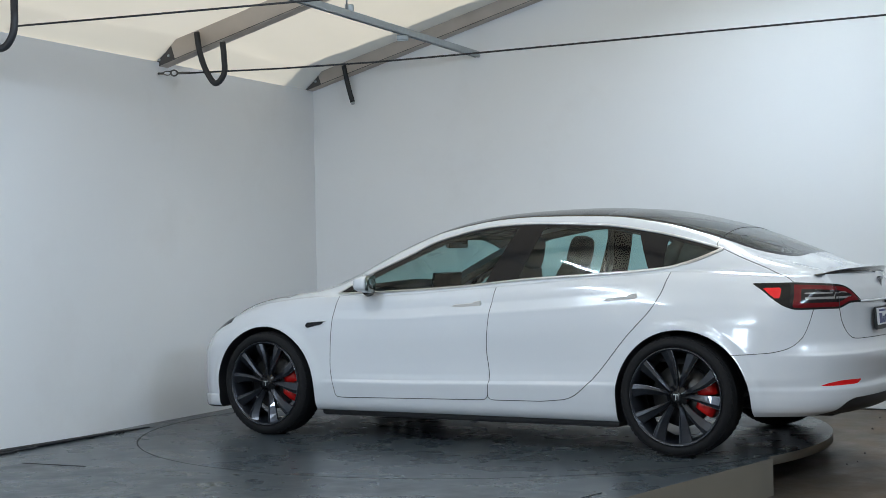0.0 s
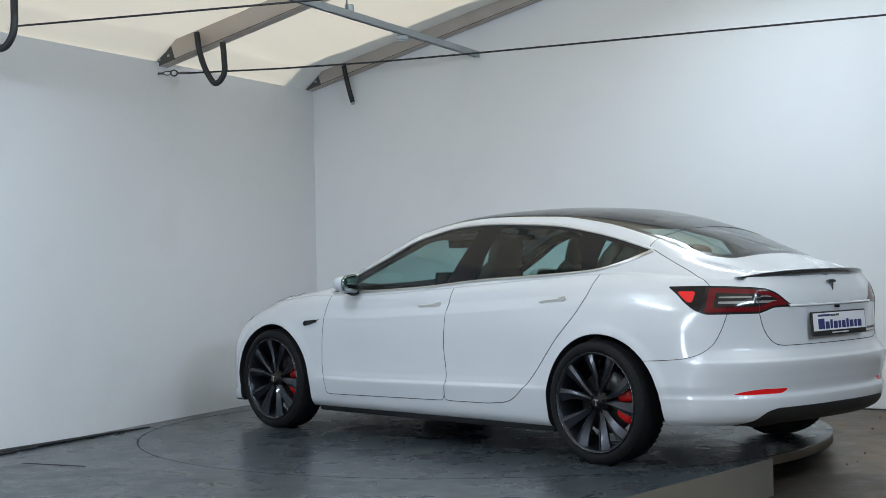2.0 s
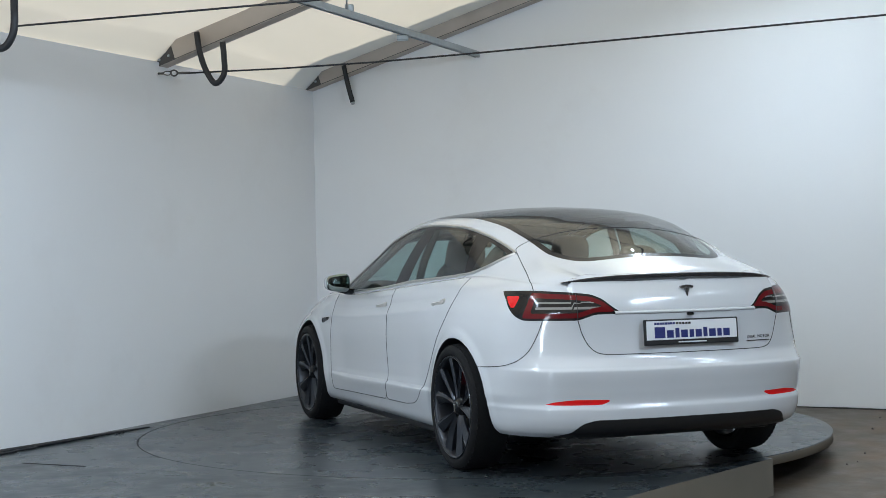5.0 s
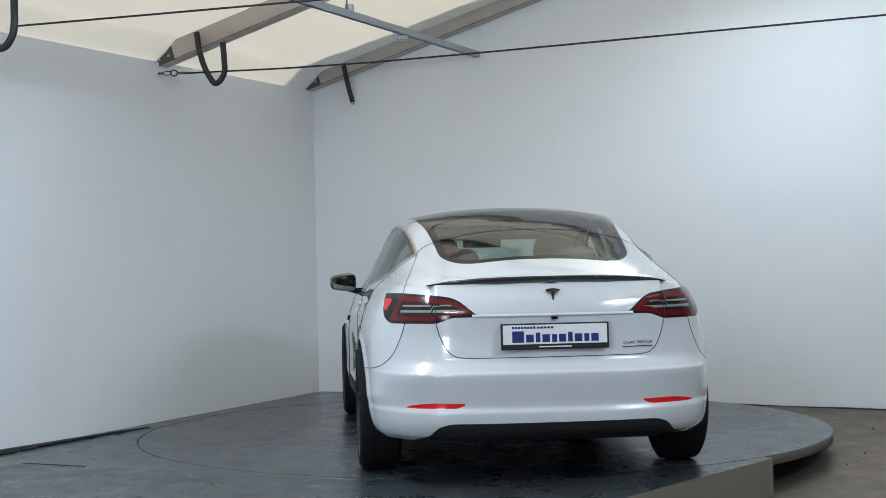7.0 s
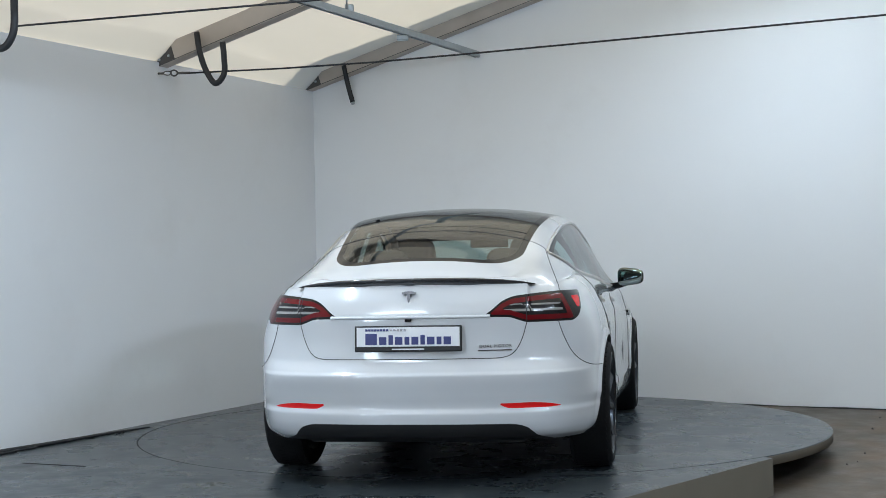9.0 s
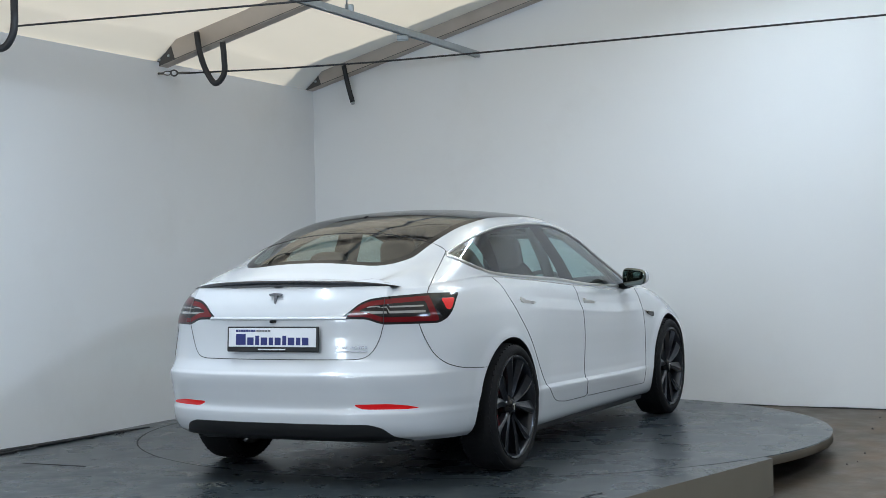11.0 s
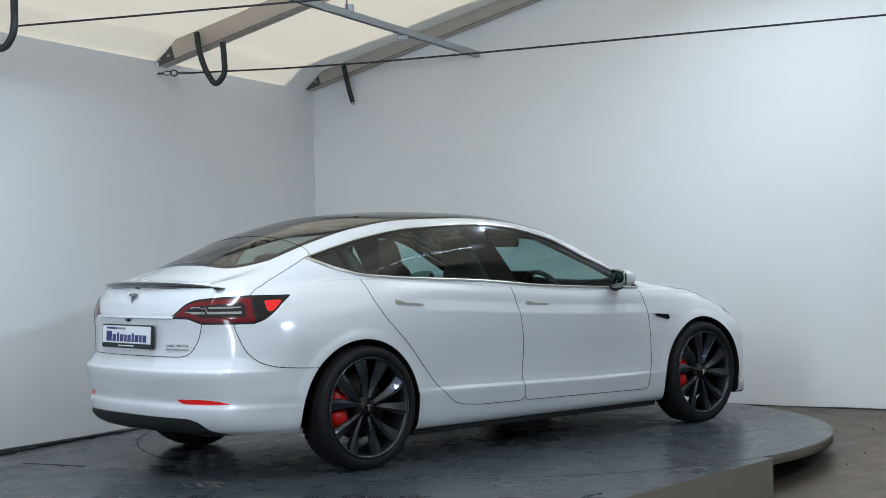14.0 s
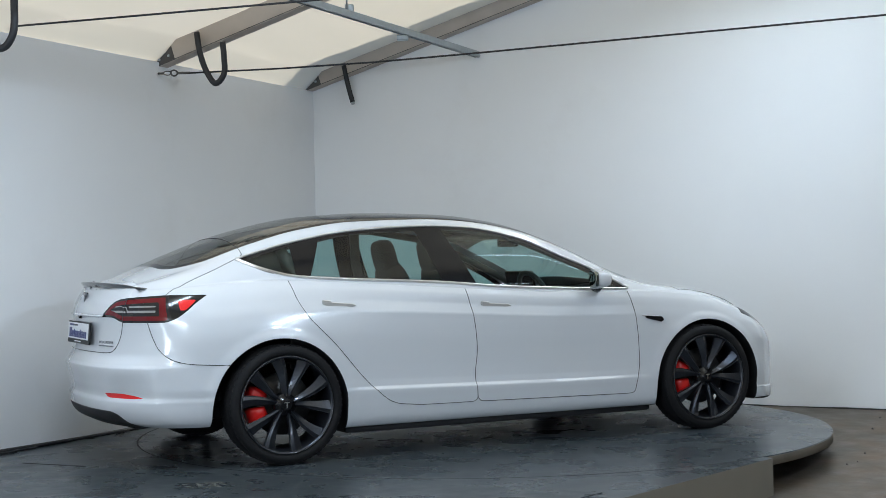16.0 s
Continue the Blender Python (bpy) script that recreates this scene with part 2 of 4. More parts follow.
deck = new("deck", mesh_of("deck", v, f, STEEL_PLATE))
deck.parent = turntable
v = []
for r, z in ((DISC_R, -0.005), (DISC_R, -0.055), (DISC_R - 0.04, -0.058)):
    v += [(r * math.cos(i * 2 * math.pi / N), r * math.sin(i * 2 * math.pi / N), z) for i in range(N)]
f = [(k * N + i, (k + 1) * N + i, (k + 1) * N + (i + 1) % N, k * N + (i + 1) % N) for k in range(2) for i in range(N)]
rim = tagged(new("rim", mesh_of("rim", v, f, BEIGE_SIDE, True)), "beige painted rim band")
rim.parent = turntable

# Fixed drum under the disc.
dv, df = prism([(1.75 * math.cos(i * 2 * math.pi / 64), 1.75 * math.sin(i * 2 * math.pi / 64)) for i in range(64)], -0.35, -0.06)
tagged(new("drum", mesh_of("drum", dv, df, DARK_STEEL)), "dark steel drum under the turntable", "drum", kind="structure")

# Fixed platform round the disc: from the open corner, round the near side and the low wall, to the tall wall.
EDGE0, EDGE1 = Vector((1.587, -1.707, 0)), Vector((0.667, -2.918, 0))
EDGE_D = (EDGE1 - EDGE0).normalized()
EDGE_N = Vector((EDGE_D.y, -EDGE_D.x, 0))
if EDGE_N.dot(-EDGE0) < 0:
    EDGE_N = -EDGE_N


def limits(c, s):
    best = 9.0
    for n, q in ((NORM_L, CORNER), (NORM_R, CORNER), (EDGE_N, EDGE0), (-DIR_L, room(7.2, 0, 0))):
        den = n.x * c + n.y * s
        if den < -1e-6:
            best = min(best, n.dot(q) / den)
    return best


A0, A1 = math.atan2(EDGE0.y, EDGE0.x), math.radians(72.0 - 360.0)
M = 220
inner, outer = [], []
for i in range(M + 1):
    t = A0 + (A1 - A0) * i / M
    c, s = math.cos(t), math.sin(t)
    ro = max(limits(c, s) - 0.002, DISC_R + 0.006)
    inner.append((c * (DISC_R + 0.005), s * (DISC_R + 0.005)))
    outer.append((c * ro, s * ro))
v = [(x, y, 0) for x, y in inner] + [(x, y, 0) for x, y in outer] + [(x, y, -0.42) for x, y in outer] + [(x, y, -0.42) for x, y in inner]
K = M + 1
f = [(i, K + i, K + i + 1, i + 1)[::-1] for i in range(M)]
f += [(3 * K + i, i, i + 1, 3 * K + i + 1)[::-1] for i in range(M)]
top_ob = setting("platform", v, f, STEEL_PLATE, "grey painted steel platform round the turntable", "platform")
sv = [(x * k, y * k, .0008) for k in (1 - .007 / DISC_R, 1 + .003 / DISC_R) for x, y in inner]
setting("platform_seam", sv, [(i, K + i, K + i + 1, i + 1)[::-1] for i in range(M)], SEAM, "dark gap between turntable and platform", "gap")
f = [(K + i, 2 * K + i, 2 * K + i + 1, K + i + 1)[::-1] for i in range(M)] + [(0, 3 * K, 2 * K, K)]
side_ob = setting("platform_side", v, f, BEIGE_SIDE, "beige painted side of the platform", "platform")
# ---- things of the bay ----
def channel(bm, p, q, w, h):
    """A strut channel: a web with two lips, open side down."""
    d = (q - p)
    ln = d.length
    x = d.normalized()
    y = UP.cross(x).normalized()
    m = Matrix.Translation(p) @ Matrix((x, y, x.cross(y))).transposed().to_4x4()
    add_box(bm, (ln, w, .004), m @ Matrix.Translation((ln / 2, 0, h / 2)))
    for sgn in (1, -1):
        add_box(bm, (ln, .004, h), m @ Matrix.Translation((ln / 2, sgn * w / 2, 0)))
        add_box(bm, (ln, .010, .004), m @ Matrix.Translation((ln / 2, sgn * (w / 2 - .007), -h / 2)))


strut = tagged(new("strut_channel"), "galvanised steel strut channel hung under the rafters", "strut")
bm = bmesh.new()
channel(bm, room(.01, 1.504, 2.82), room(7.0, 1.504, 2.855), .045, .045)
part("channel", bm, GALV, strut, smooth=False)
for a, b0, z0, z1 in ((2.32, 1.504, 2.86, 3.05),):
    bm = bmesh.new()
    add_tube(bm, [room(a, b0, z0), room(a, b0, z1)], .006, 8)
    part("hanger_rod", bm, GALV, strut)
bm = bmesh.new()
add_box(bm, (.06, .07, .05), Matrix.Translation(room(2.28, 1.504, 2.875)), .008)
part("clamp", bm, GALV, strut, "galvanised clamp", smooth=False)
bm = bmesh.new()
add_box(bm, (.085, .085, .035), Matrix.Translation(room(1.44, 1.504, 2.775)), .008)
part("bracket_plate", bm, GALV, strut, "galvanised bracket", smooth=False)


def hose(points, label):
    bm = bmesh.new()
    p = [Vector(q) for q in points]
    p = [p[0] * 2 - p[1]] + p + [p[-1] * 2 - p[-2]]
    line = []
    for i in range(1, len(p) - 2):
        for k in range(8):
            t = k / 8
            a, b, c, d = p[i - 1], p[i], p[i + 1], p[i + 2]
            line.append(0.5 * ((2 * b) + (c - a) * t + (2 * a - 5 * b + 4 * c - d) * t * t + (3 * b - a - 3 * c + d) * t ** 3))
    line.append(p[-2])
    add_tube(bm, line, .021, 12)
    return tagged(part("rubber_hose", bm, RUBBER), label, "hose", "hoses hung from the rafters")


hose([room(2.34, .347, 2.785), room(2.34, .37, 2.64), room(2.34, .418, 2.505), room(2.34, .49, 2.41), room(2.34, .56, 2.475), room(2.34, .562, 2.60), room(2.34, .553, 2.70)],
     "black rubber hose looped from a rafter")
hose([room(4.72, .705, 2.78), room(4.72, .700, 2.63), room(4.72, .695, 2.471), room(4.72, .655, 2.39), room(4.72, .600, 2.365), room(4.72, .535, 2.39), room(4.72, .50, 2.47), room(4.72, .495, 2.68)], "black rubber hose looped from a rafter near the wall")
hose([room(.10, .345, 2.79), room(.10, .38, 2.62), room(.10, .42, 2.475)], "short black rubber hose hanging beside a rafter")
bm = bmesh.new()
add_tube(bm, [room(.10, .42, 2.475), room(.10, .425, 2.455)], .016, 10)
tagged(part("hose_tip", bm, GALV), "metal tip of a hanging hose", "hose end")


def sagged(p, q, sag, n=24):
    return [p.lerp(q, k / n) - UP * sag * 4 * (k / n) * (1 - k / n) for k in range(n + 1)]


w1 = tagged(new("tension_wire"), "black steel wire strung across the bay from a wall hook", "wire", "wires across the bay")
bm = bmesh.new()
add_tube(bm, [room(2.296, b, z) for b, z in ((.2, 2.504), (1.0, 2.490), (1.7, 2.490), (2.43, 2.504), (3.7, 2.534), (5.06, 2.564), (9.4, 2.67))], .0065, 8)
part("wire", bm, RUBBER, w1)
bm = bmesh.new()
add_tube(bm, [room(2.296, .0, 2.515), room(2.296, .045, 2.513)], .008, 8)
add_tube(bm, [room(2.296, .075, 2.513) + Vector((.03 * math.cos(t * math.pi / 8), 0, .014 * math.sin(t * math.pi / 8))) for t in range(17)], .004, 6)
part("wall_hook", bm, DARK_STEEL, w1)
bm = bmesh.new()
add_tube(bm, [room(2.296, .13, 2.511) + Vector((.025 * math.cos(t * math.pi / 8), 0, .020 * math.sin(t * math.pi / 8))) for t in range(17)], .006, 6)
add_tube(bm, [room(2.296, .16, 2.508), room(2.296, .26, 2.504)], .009, 8)
part("turnbuckle", bm, DARK_STEEL, w1)
w2 = tagged(new("tension_wire"), "black steel wire strung across the bay", "wire", "wires across the bay")
bm = bmesh.new()
add_tube(bm, sagged(room(3.90, .0, 2.64), room(3.90, 9.4, 2.72), .02), .0065, 8)
part("wire", bm, RUBBER, w2)

bm = bmesh.new()
line = []
for k in range(28):
    q = room(.012, 3.3 + k * .22, 0)
    line.append(Vector((q.x, q.y, floor_z(q.x, q.y) + .004)))
add_tube(bm, line, lambda u: .006 + .003 * math.sin(u * 40), 6)
tagged(part("wall_joint", bm, SEAM), "dark open joint at the foot of the wall", "joint", kind="structure")
# black tube drawn for the dark gap along the foot of the low wall
bm = bmesh.new()
cable = [room(6.4, .05, .012), room(5.2, .09, .012), room(4.6, .075, .014), room(4.117, .075, .014), room(3.74, .10, .012), room(3.3, .125, .011), room(3.0, .14, .008), room(2.72, .155, .004)]
add_tube(bm, cable, lambda u: .016 - .011 * u ** 2, 8)
tagged(part("wall_foot_line", bm, RUBBER), "black tube drawn for the open gap at the foot of the wall", "cable")
bm = bmesh.new()
pts = [room(4.6, .10, .010)] + [room(4.5 - .06 * k, .115 + .012 * math.sin(k * 2.1), .008) for k in range(12)]
add_tube(bm, pts, .007, 6)
tagged(part("wall_foot_line", bm, RUBBER), "thin black cord on the platform by the wall", "cable")

bm = bmesh.new()
rnd = random.Random(11)
for _ in range(26):
    q = room(rnd.uniform(.15, 3.0), rnd.uniform(4.6, 6.6), 0)
    r = rnd.uniform(.004, .011)
    bmesh.ops.create_icosphere(bm, subdivisions=1, radius=r, matrix=Matrix.Translation((q.x, q.y, floor_z(q.x, q.y) + r * .4)))
p = Vector((3.05, .25, 0))
bmesh.ops.create_icosphere(bm, subdivisions=1, radius=.022, matrix=Matrix.Translation((p.x, p.y, floor_z(p.x, p.y) + .006)) @ Matrix.Diagonal((1.3, .7, .5, 1)))
tagged(part("grit", bm, DARK_STEEL, smooth=False), "dark grit scattered on the concrete floor", "grit", kind="stuff")

# ramp plate: a darker sheet laid on the near part of the platform
q0, q1 = Vector((-2.656, -1.414, 0)), Vector((-.752, -2.232, 0))
along = (q1 - q0).normalized()
back = Vector((along.y, -along.x, 0))
if back.y > 0:
    back = -back
end = q0 + along * 3.5
p = [q0, end, end + EDGE_D * 2.0, q0 + back * 2.0 - along * .35]
PLATE_DARK = mat("dark_painted_plate", (0.036, 0.044, 0.049), 0.30, noise_scale=4, noise_amount=0.2, bump=0.02, bump_scale=5,
                 stain=(0.062, 0.068, 0.070), stain_scale=2.0, stain_low=0.55, stain_high=0.75, rough_var=0.1)
pv, pf = prism([(w.x, w.y) for w in p[::-1]], .001, .005)
setting("ramp_plate", pv, pf, PLATE_DARK, "dark grey steel sheet laid on the platform", "plate")
bm = bmesh.new()
add_tube(bm, [q0 + UP * .005, q0 + along * .45 + UP * .005], .0045, 6)
tagged(part("plate_edge", bm, SEAM), "dark raised edge of the steel sheet", "plate edge", kind="structure")

# scuffed bare patches in the paint
BARE = mat("bare_scuffed_paint", (0.17, 0.17, 0.15), 0.5, noise_scale=20, noise_amount=0.4)


def scuff(parent, cx, cy, sx, sy, count, seed, z):
    rnd = random.Random(seed)
    bm = bmesh.new()
    for _ in range(count):
        x, y = cx + rnd.gauss(0, sx), cy + rnd.gauss(0, sy)
        r = rnd.uniform(.003, .013)
        k = rnd.randint(5, 8)
        a0 = rnd.random() * 6
        bm.faces.new([bm.verts.new((x + r * rnd.uniform(.5, 1.3) * 1.6 * math.cos(a0 + 6.283 * i / k), y + r * rnd.uniform(.4, 1.1) * math.sin(a0 + 6.283 * i / k), z)) for i in range(k)])
    return tagged(part("paint_scuff", bm, BARE, parent, smooth=False), "worn bare patch in the grey paint", "" if parent else "scuff", kind="stuff")


scuff(None, -1.41, -2.36, .075, .06, 60, 3, .0065)
scuff(turntable, -.55, 1.10, .07, .05, 40, 5, .0015)
scuff(turntable, 1.35, .72, .09, .05, 40, 6, .0015)
scuff(turntable, -1.5, -.9, .10, .06, 36, 7, .0015)


# ---- the car: x forward, y to its left, z up, origin on the ground between the axles ----
PAINT = mat("pearl_white_paint", (0.65, 0.67, 0.70), 0.18, noise_scale=900, noise_amount=0.03, coat=1.0, spec=0.5)
BLACK_GLOSS = mat("black_gloss_plastic", (0.008, 0.008, 0.009), 0.12, coat=0.0, spec=0.35)
BLACK_MATT = mat("black_matt_plastic", (0.011, 0.011, 0.012), 0.55, noise_scale=120, noise_amount=0.2)
CARBON = mat("carbon_fibre", (0.025, 0.026, 0.030), 0.25, noise_scale=300, noise_amount=0.5, coat=1.0)
CHROME = mat("satin_chrome", (0.66, 0.65, 0.63), 0.32, 1.0)
SATIN = mat("satin_handle_metal", (0.60, 0.585, 0.56), 0.38, 0.55)
DARK_CHROME = mat("dark_chrome", (0.16, 0.16, 0.17), 0.2, 1.0)
TYRE = mat("tyre_rubber", (0.009, 0.009, 0.010), 0.8, spec=0.25, noise_scale=60, noise_amount=0.25, bump=0.2, bump_scale=90)
RIM = mat("dark_grey_alloy", (0.038, 0.042, 0.052), 0.30, 0.75, noise_scale=50, noise_amount=0.08, coat=0.4)
RIM_EDGE = mat("grey_alloy_edge", (0.10, 0.104, 0.115), 0.25, 0.85)
BRAKE = mat("brake_disc_steel", (0.07, 0.068, 0.065), 0.4, 0.7, noise_scale=80, noise_amount=0.2)
CALIPER = mat("red_caliper_paint", (0.62, 0.010, 0.008), 0.28, coat=0.6)
RED_LENS = mat("red_lens", (0.78, 0.010, 0.012), 0.10, coat=0.2)
RED_DARK = mat("smoked_red_lens", (0.125, 0.006, 0.009), 0.12, coat=0.1, spec=0.35)
SMOKED = mat("smoked_lens", (0.014, 0.013, 0.014), 0.12, coat=0.1, spec=0.35)
CLEAR_BAR = mat("clear_lamp_bar", (0.26, 0.25, 0.245), 0.15, coat=1.0)
LEATHER = mat("grey_brown_upholstery", (0.042, 0.034, 0.028), 0.65, noise_scale=30, noise_amount=0.15)
TRIM = mat("dark_cabin_trim", (0.030, 0.028, 0.026), 0.7, noise_scale=60, noise_amount=0.2)
HEADLINER = mat("grey_headlining", (0.085, 0.076, 0.066), 0.9, noise_scale=100, noise_amount=0.1)
WINDOW = glass("tinted_window", (0.60, 0.78, 0.765))
ROOF_TINT = glass("dark_roof_glass", (0.035, 0.038, 0.040))
BACK_TINT = glass("tinted_rear_glass", (0.66, 0.70, 0.65))
PLATE_WHITE = mat("plate_white", (0.78, 0.79, 0.82), 0.35)
PLATE_BLUE = mat("plate_blue", (0.022, 0.030, 0.16), 0.4)
MIRROR = mat("silvered_mirror", (0.22, 0.25, 0.24), 0.03, 1.0)
BADGE = mat("badge_metal", (0.30, 0.30, 0.32), 0.25, 1.0)


def table(rows):
    """A smooth curve through (x, value) rows."""
    rows = sorted(rows)
    xs, ys = np.array([r[0] for r in rows], float), np.array([r[1] for r in rows], float)
    h = np.diff(xs)
    d = np.diff(ys) / h
    m = np.concatenate([[d[0]], np.where(d[1:] * d[:-1] > 0, 2 * d[1:] * d[:-1] / (d[1:] + d[:-1] + 1e-12), 0.0), [d[-1]]])

    def at(x):
        x = min(max(x, xs[0]), xs[-1])
        i = min(max(int(np.searchsorted(xs, x)) - 1, 0), len(h) - 1)
        t = (x - xs[i]) / h[i]
        return float((2 * t ** 3 - 3 * t * t + 1) * ys[i] + (t ** 3 - 2 * t * t + t) * h[i] * m[i]
                     + (3 * t * t - 2 * t ** 3) * ys[i + 1] + (t ** 3 - t * t) * h[i] * m[i + 1])
    return at


# Plan outlines of half the body, from the middle of the tail round the side to the middle of the nose.
PLAN_MID = [(-2.40, 0), (-2.385, .3), (-2.33, .55), (-2.22, .735), (-2.05, .840), (-1.85, .893), (-1.44, .920), (-1.0, .905), (-.3, .895),
            (.5, .90), (1.0, .910), (1.44, .918), (1.84, .902), (1.99, .843), (2.105, .725), (2.195, .50), (2.245, .25), (2.26, 0)]
PLAN_TOP = [(-2.30, 0), (-2.275, .3), (-2.195, .53), (-2.08, .665), (-1.97, .715), (-1.80, .74), (-1.44, .765), (-1.0, .795), (-.3, .825),
            (.5, .835), (1.0, .84), (1.44, .81), (1.71, .752), (1.855, .672), (1.965, .555), (2.065, .40), (2.14, .2), (2.17, 0)]


def spline(points, per):
    """Catmull-Rom through plan points; the ends mirror across the middle line."""
    p = [Vector((x, y)) for x, y in points]
    p = [Vector((p[1].x, -p[1].y))] + p + [Vector((p[-2].x, -p[-2].y))]
    out = []
    for i in range(1, len(p) - 2):
        for k in range(per):
            t = k / per
            a, b, c, d = p[i - 1], p[i], p[i + 1], p[i + 2]
            out.append(0.5 * ((2 * b) + (c - a) * t + (2 * a - 5 * b + 4 * c - d) * t * t + (3 * b - a - 3 * c + d) * t ** 3))
    out.append(p[-2])
    return out


SHOULDER_Z = table([(2.21, .64), (2.0, .725), (1.75, .80), (1.44, .862), (1.0, .90), (.5, .905), (0, .935), (-.3, .955), (-1.0, 1.005),
                    (-1.44, 1.028), (-1.8, 1.01), (-1.97, .998), (-2.165, .988), (-2.3, .985)])
SPINE_Z = table([(2.21, .66), (2.0, .765), (1.75, .85), (1.44, .922), (1.3, .95), (1.1, 1.04), (.9, 1.12), (.7, 1.21), (.4, 1.318), (.1, 1.39),
                 (-.2, 1.42), (-.6, 1.430), (-1.0, 1.410), (-1.4, 1.333), (-1.6, 1.274), (-1.8, 1.200), (-1.93, 1.146), (-2.03, 1.105), (-2.1, 1.076), (-2.165, 1.046), (-2.3, 1.0)])
RAIL_Z = table([(2.21, .65), (1.75, .825), (1.44, .892), (1.25, .915), (1.1, .94), (.9, 1.01), (.73, 1.090), (.46, 1.213), (.21, 1.302), (-.16, 1.365),
                (-.39, 1.377), (-.88, 1.365), (-1.21, 1.318), (-1.5, 1.237), (-1.8, 1.130), (-2.0, 1.066), (-2.165, 1.016), (-2.3, .995)])
RAIL_Y = table([(2.21, .1), (2.0, .5), (1.44, .60), (1.2, .68), (1.0, .685), (.8, .676), (.4, .640), (0, .613), (-.5, .60), (-1.0, .58),
                (-1.4, .545), (-1.8, .520), (-1.93, .515), (-2.0, .50), (-2.165, .42), (-2.3, .0)])

# Rows of the side and of the tail, from the sill up: height, inset, and how far it has gone over to the top outline.
ROWS_SIDE = [(.165, .12, 0), (.18, .05, 0), (.225, .020, 0), (.275, .011, 0), (.31, .008, 0), (.375, .004, 0), (.40, .004, 0), (.45, .005, 0), (.54, .006, 0),
             (.66, .004, .03), (.78, .002, .20), (.85, .001, .42), (.905, 0, .66), (.95, 0, 1)]
# The doors' own relief on that: a shelf over the sill, a hollow above it, and a fold under the handles.
DOOR_RELIEF = [(.20, 0), (.26, 0), (.33, -.003), (.372, -.006), (.378, -.005), (.393, .009), (.43, .013), (.50, .013), (.60, .010), (.70, .005), (.785, -.002),
               (.800, -.005), (.812, -.002), (.86, .006), (.92, 0)]
ROWS_TAIL = [(.235, .11, 0), (.262, .060, 0), (.295, .036, 0), (.335, .024, 0), (.375, .020, 0), (.405, .030, 0), (.47, .018, 0), (.565, .0, 0), (.585, 0, .12),
             (.645, 0, .38), (.75, 0, .45), (.838, 0, .42), (.90, 0, .55), (.985, 0, 1)]


ARCH_R, ARCH_Z, TYRE_R = 0.397, 0.312, 0.337


class Skin:
    """A half body surface that is cut into panels along curves."""

    def __init__(self):
        self.v, self.attr, self.faces, self.label = [], [], [], []

    def grid(self, rows, attrs, label):
        base, n, m = len(self.v), len(rows), len(rows[0])
        for r, q in zip(rows, attrs):
            self.v += r
            self.attr += q
        for i in range(n - 1):
            for j in range(m - 1):
                a = base + i * m + j
                self.faces.append([a, a + 1, a + m + 1, a + m])
                self.label.append(label)

    def cut(self, f, sources, inside, outside=None):
        """Gives the faces of these labels where f > 0 the label inside; splits those that the curve crosses. Returns the cut's edges."""
        value, cache, edges = {}, {}, []

        def val(i):
            if i not in value:
                d = f(self.v[i], self.attr[i])
                value[i] = 1e-7 if abs(d) < 1e-7 else d
            return value[i]

        def cross(i, j):
            k = (i, j) if i < j else (j, i)
            if k not in cache:
                a, b = val(k[0]), val(k[1])
                t = a / (a - b)
                cache[k] = len(self.v)
                self.v.append(self.v[k[0]].lerp(self.v[k[1]], t))
                self.attr.append(tuple(p + (q - p) * t for p, q in zip(self.attr[k[0]], self.attr[k[1]])))
            return cache[k]

        nf, nl = [], []
        for face, lab in zip(self.faces, self.label):
            if lab not in sources:
                nf.append(face), nl.append(lab)
                continue
            sg = [val(i) > 0 for i in face]
            if all(sg) or not any(sg):
                nf.append(face), nl.append(inside if sg[0] else (outside or lab))
                continue
            pin, pout, cuts = [], [], []
            for k, i in enumerate(face):
                j = face[(k + 1) % len(face)]
                (pin if val(i) > 0 else pout).append(i)
                if (val(i) > 0) != (val(j) > 0):
                    c = cross(i, j)
                    pin.append(c), pout.append(c), cuts.append(c)
            for poly, l in ((pin, inside), (pout, outside or lab)):
                if len(poly) >= 3:
                    nf.append(poly), nl.append(l)
            if len(cuts) == 2:
                edges.append(tuple(cuts))
        self.faces, self.label = nf, nl
        return [(self.v[a].copy(), self.v[b].copy()) for a, b in edges]

    def take(self, labels, side):
        """A bmesh of the panels of these labels: side 1 left, -1 right, 0 both halves welded."""
        bm = bmesh.new()
        for s in ((1, -1) if side == 0 else (side,)):
            made = {}
            for face, lab in zip(self.faces, self.label):
                if lab not in labels:
                    continue
                vs = []
                for i in face:
                    if i not in made:
                        p = self.v[i]
                        made[i] = bm.verts.new((p.x, p.y * s, p.z))
                    vs.append(made[i])
                if len(set(vs)) < 3:
                    continue
                try:
                    bm.faces.new(vs if s > 0 else vs[::-1])
                except ValueError:
                    pass
        bmesh.ops.remove_doubles(bm, verts=bm.verts[:], dist=0.0006)
        return bm


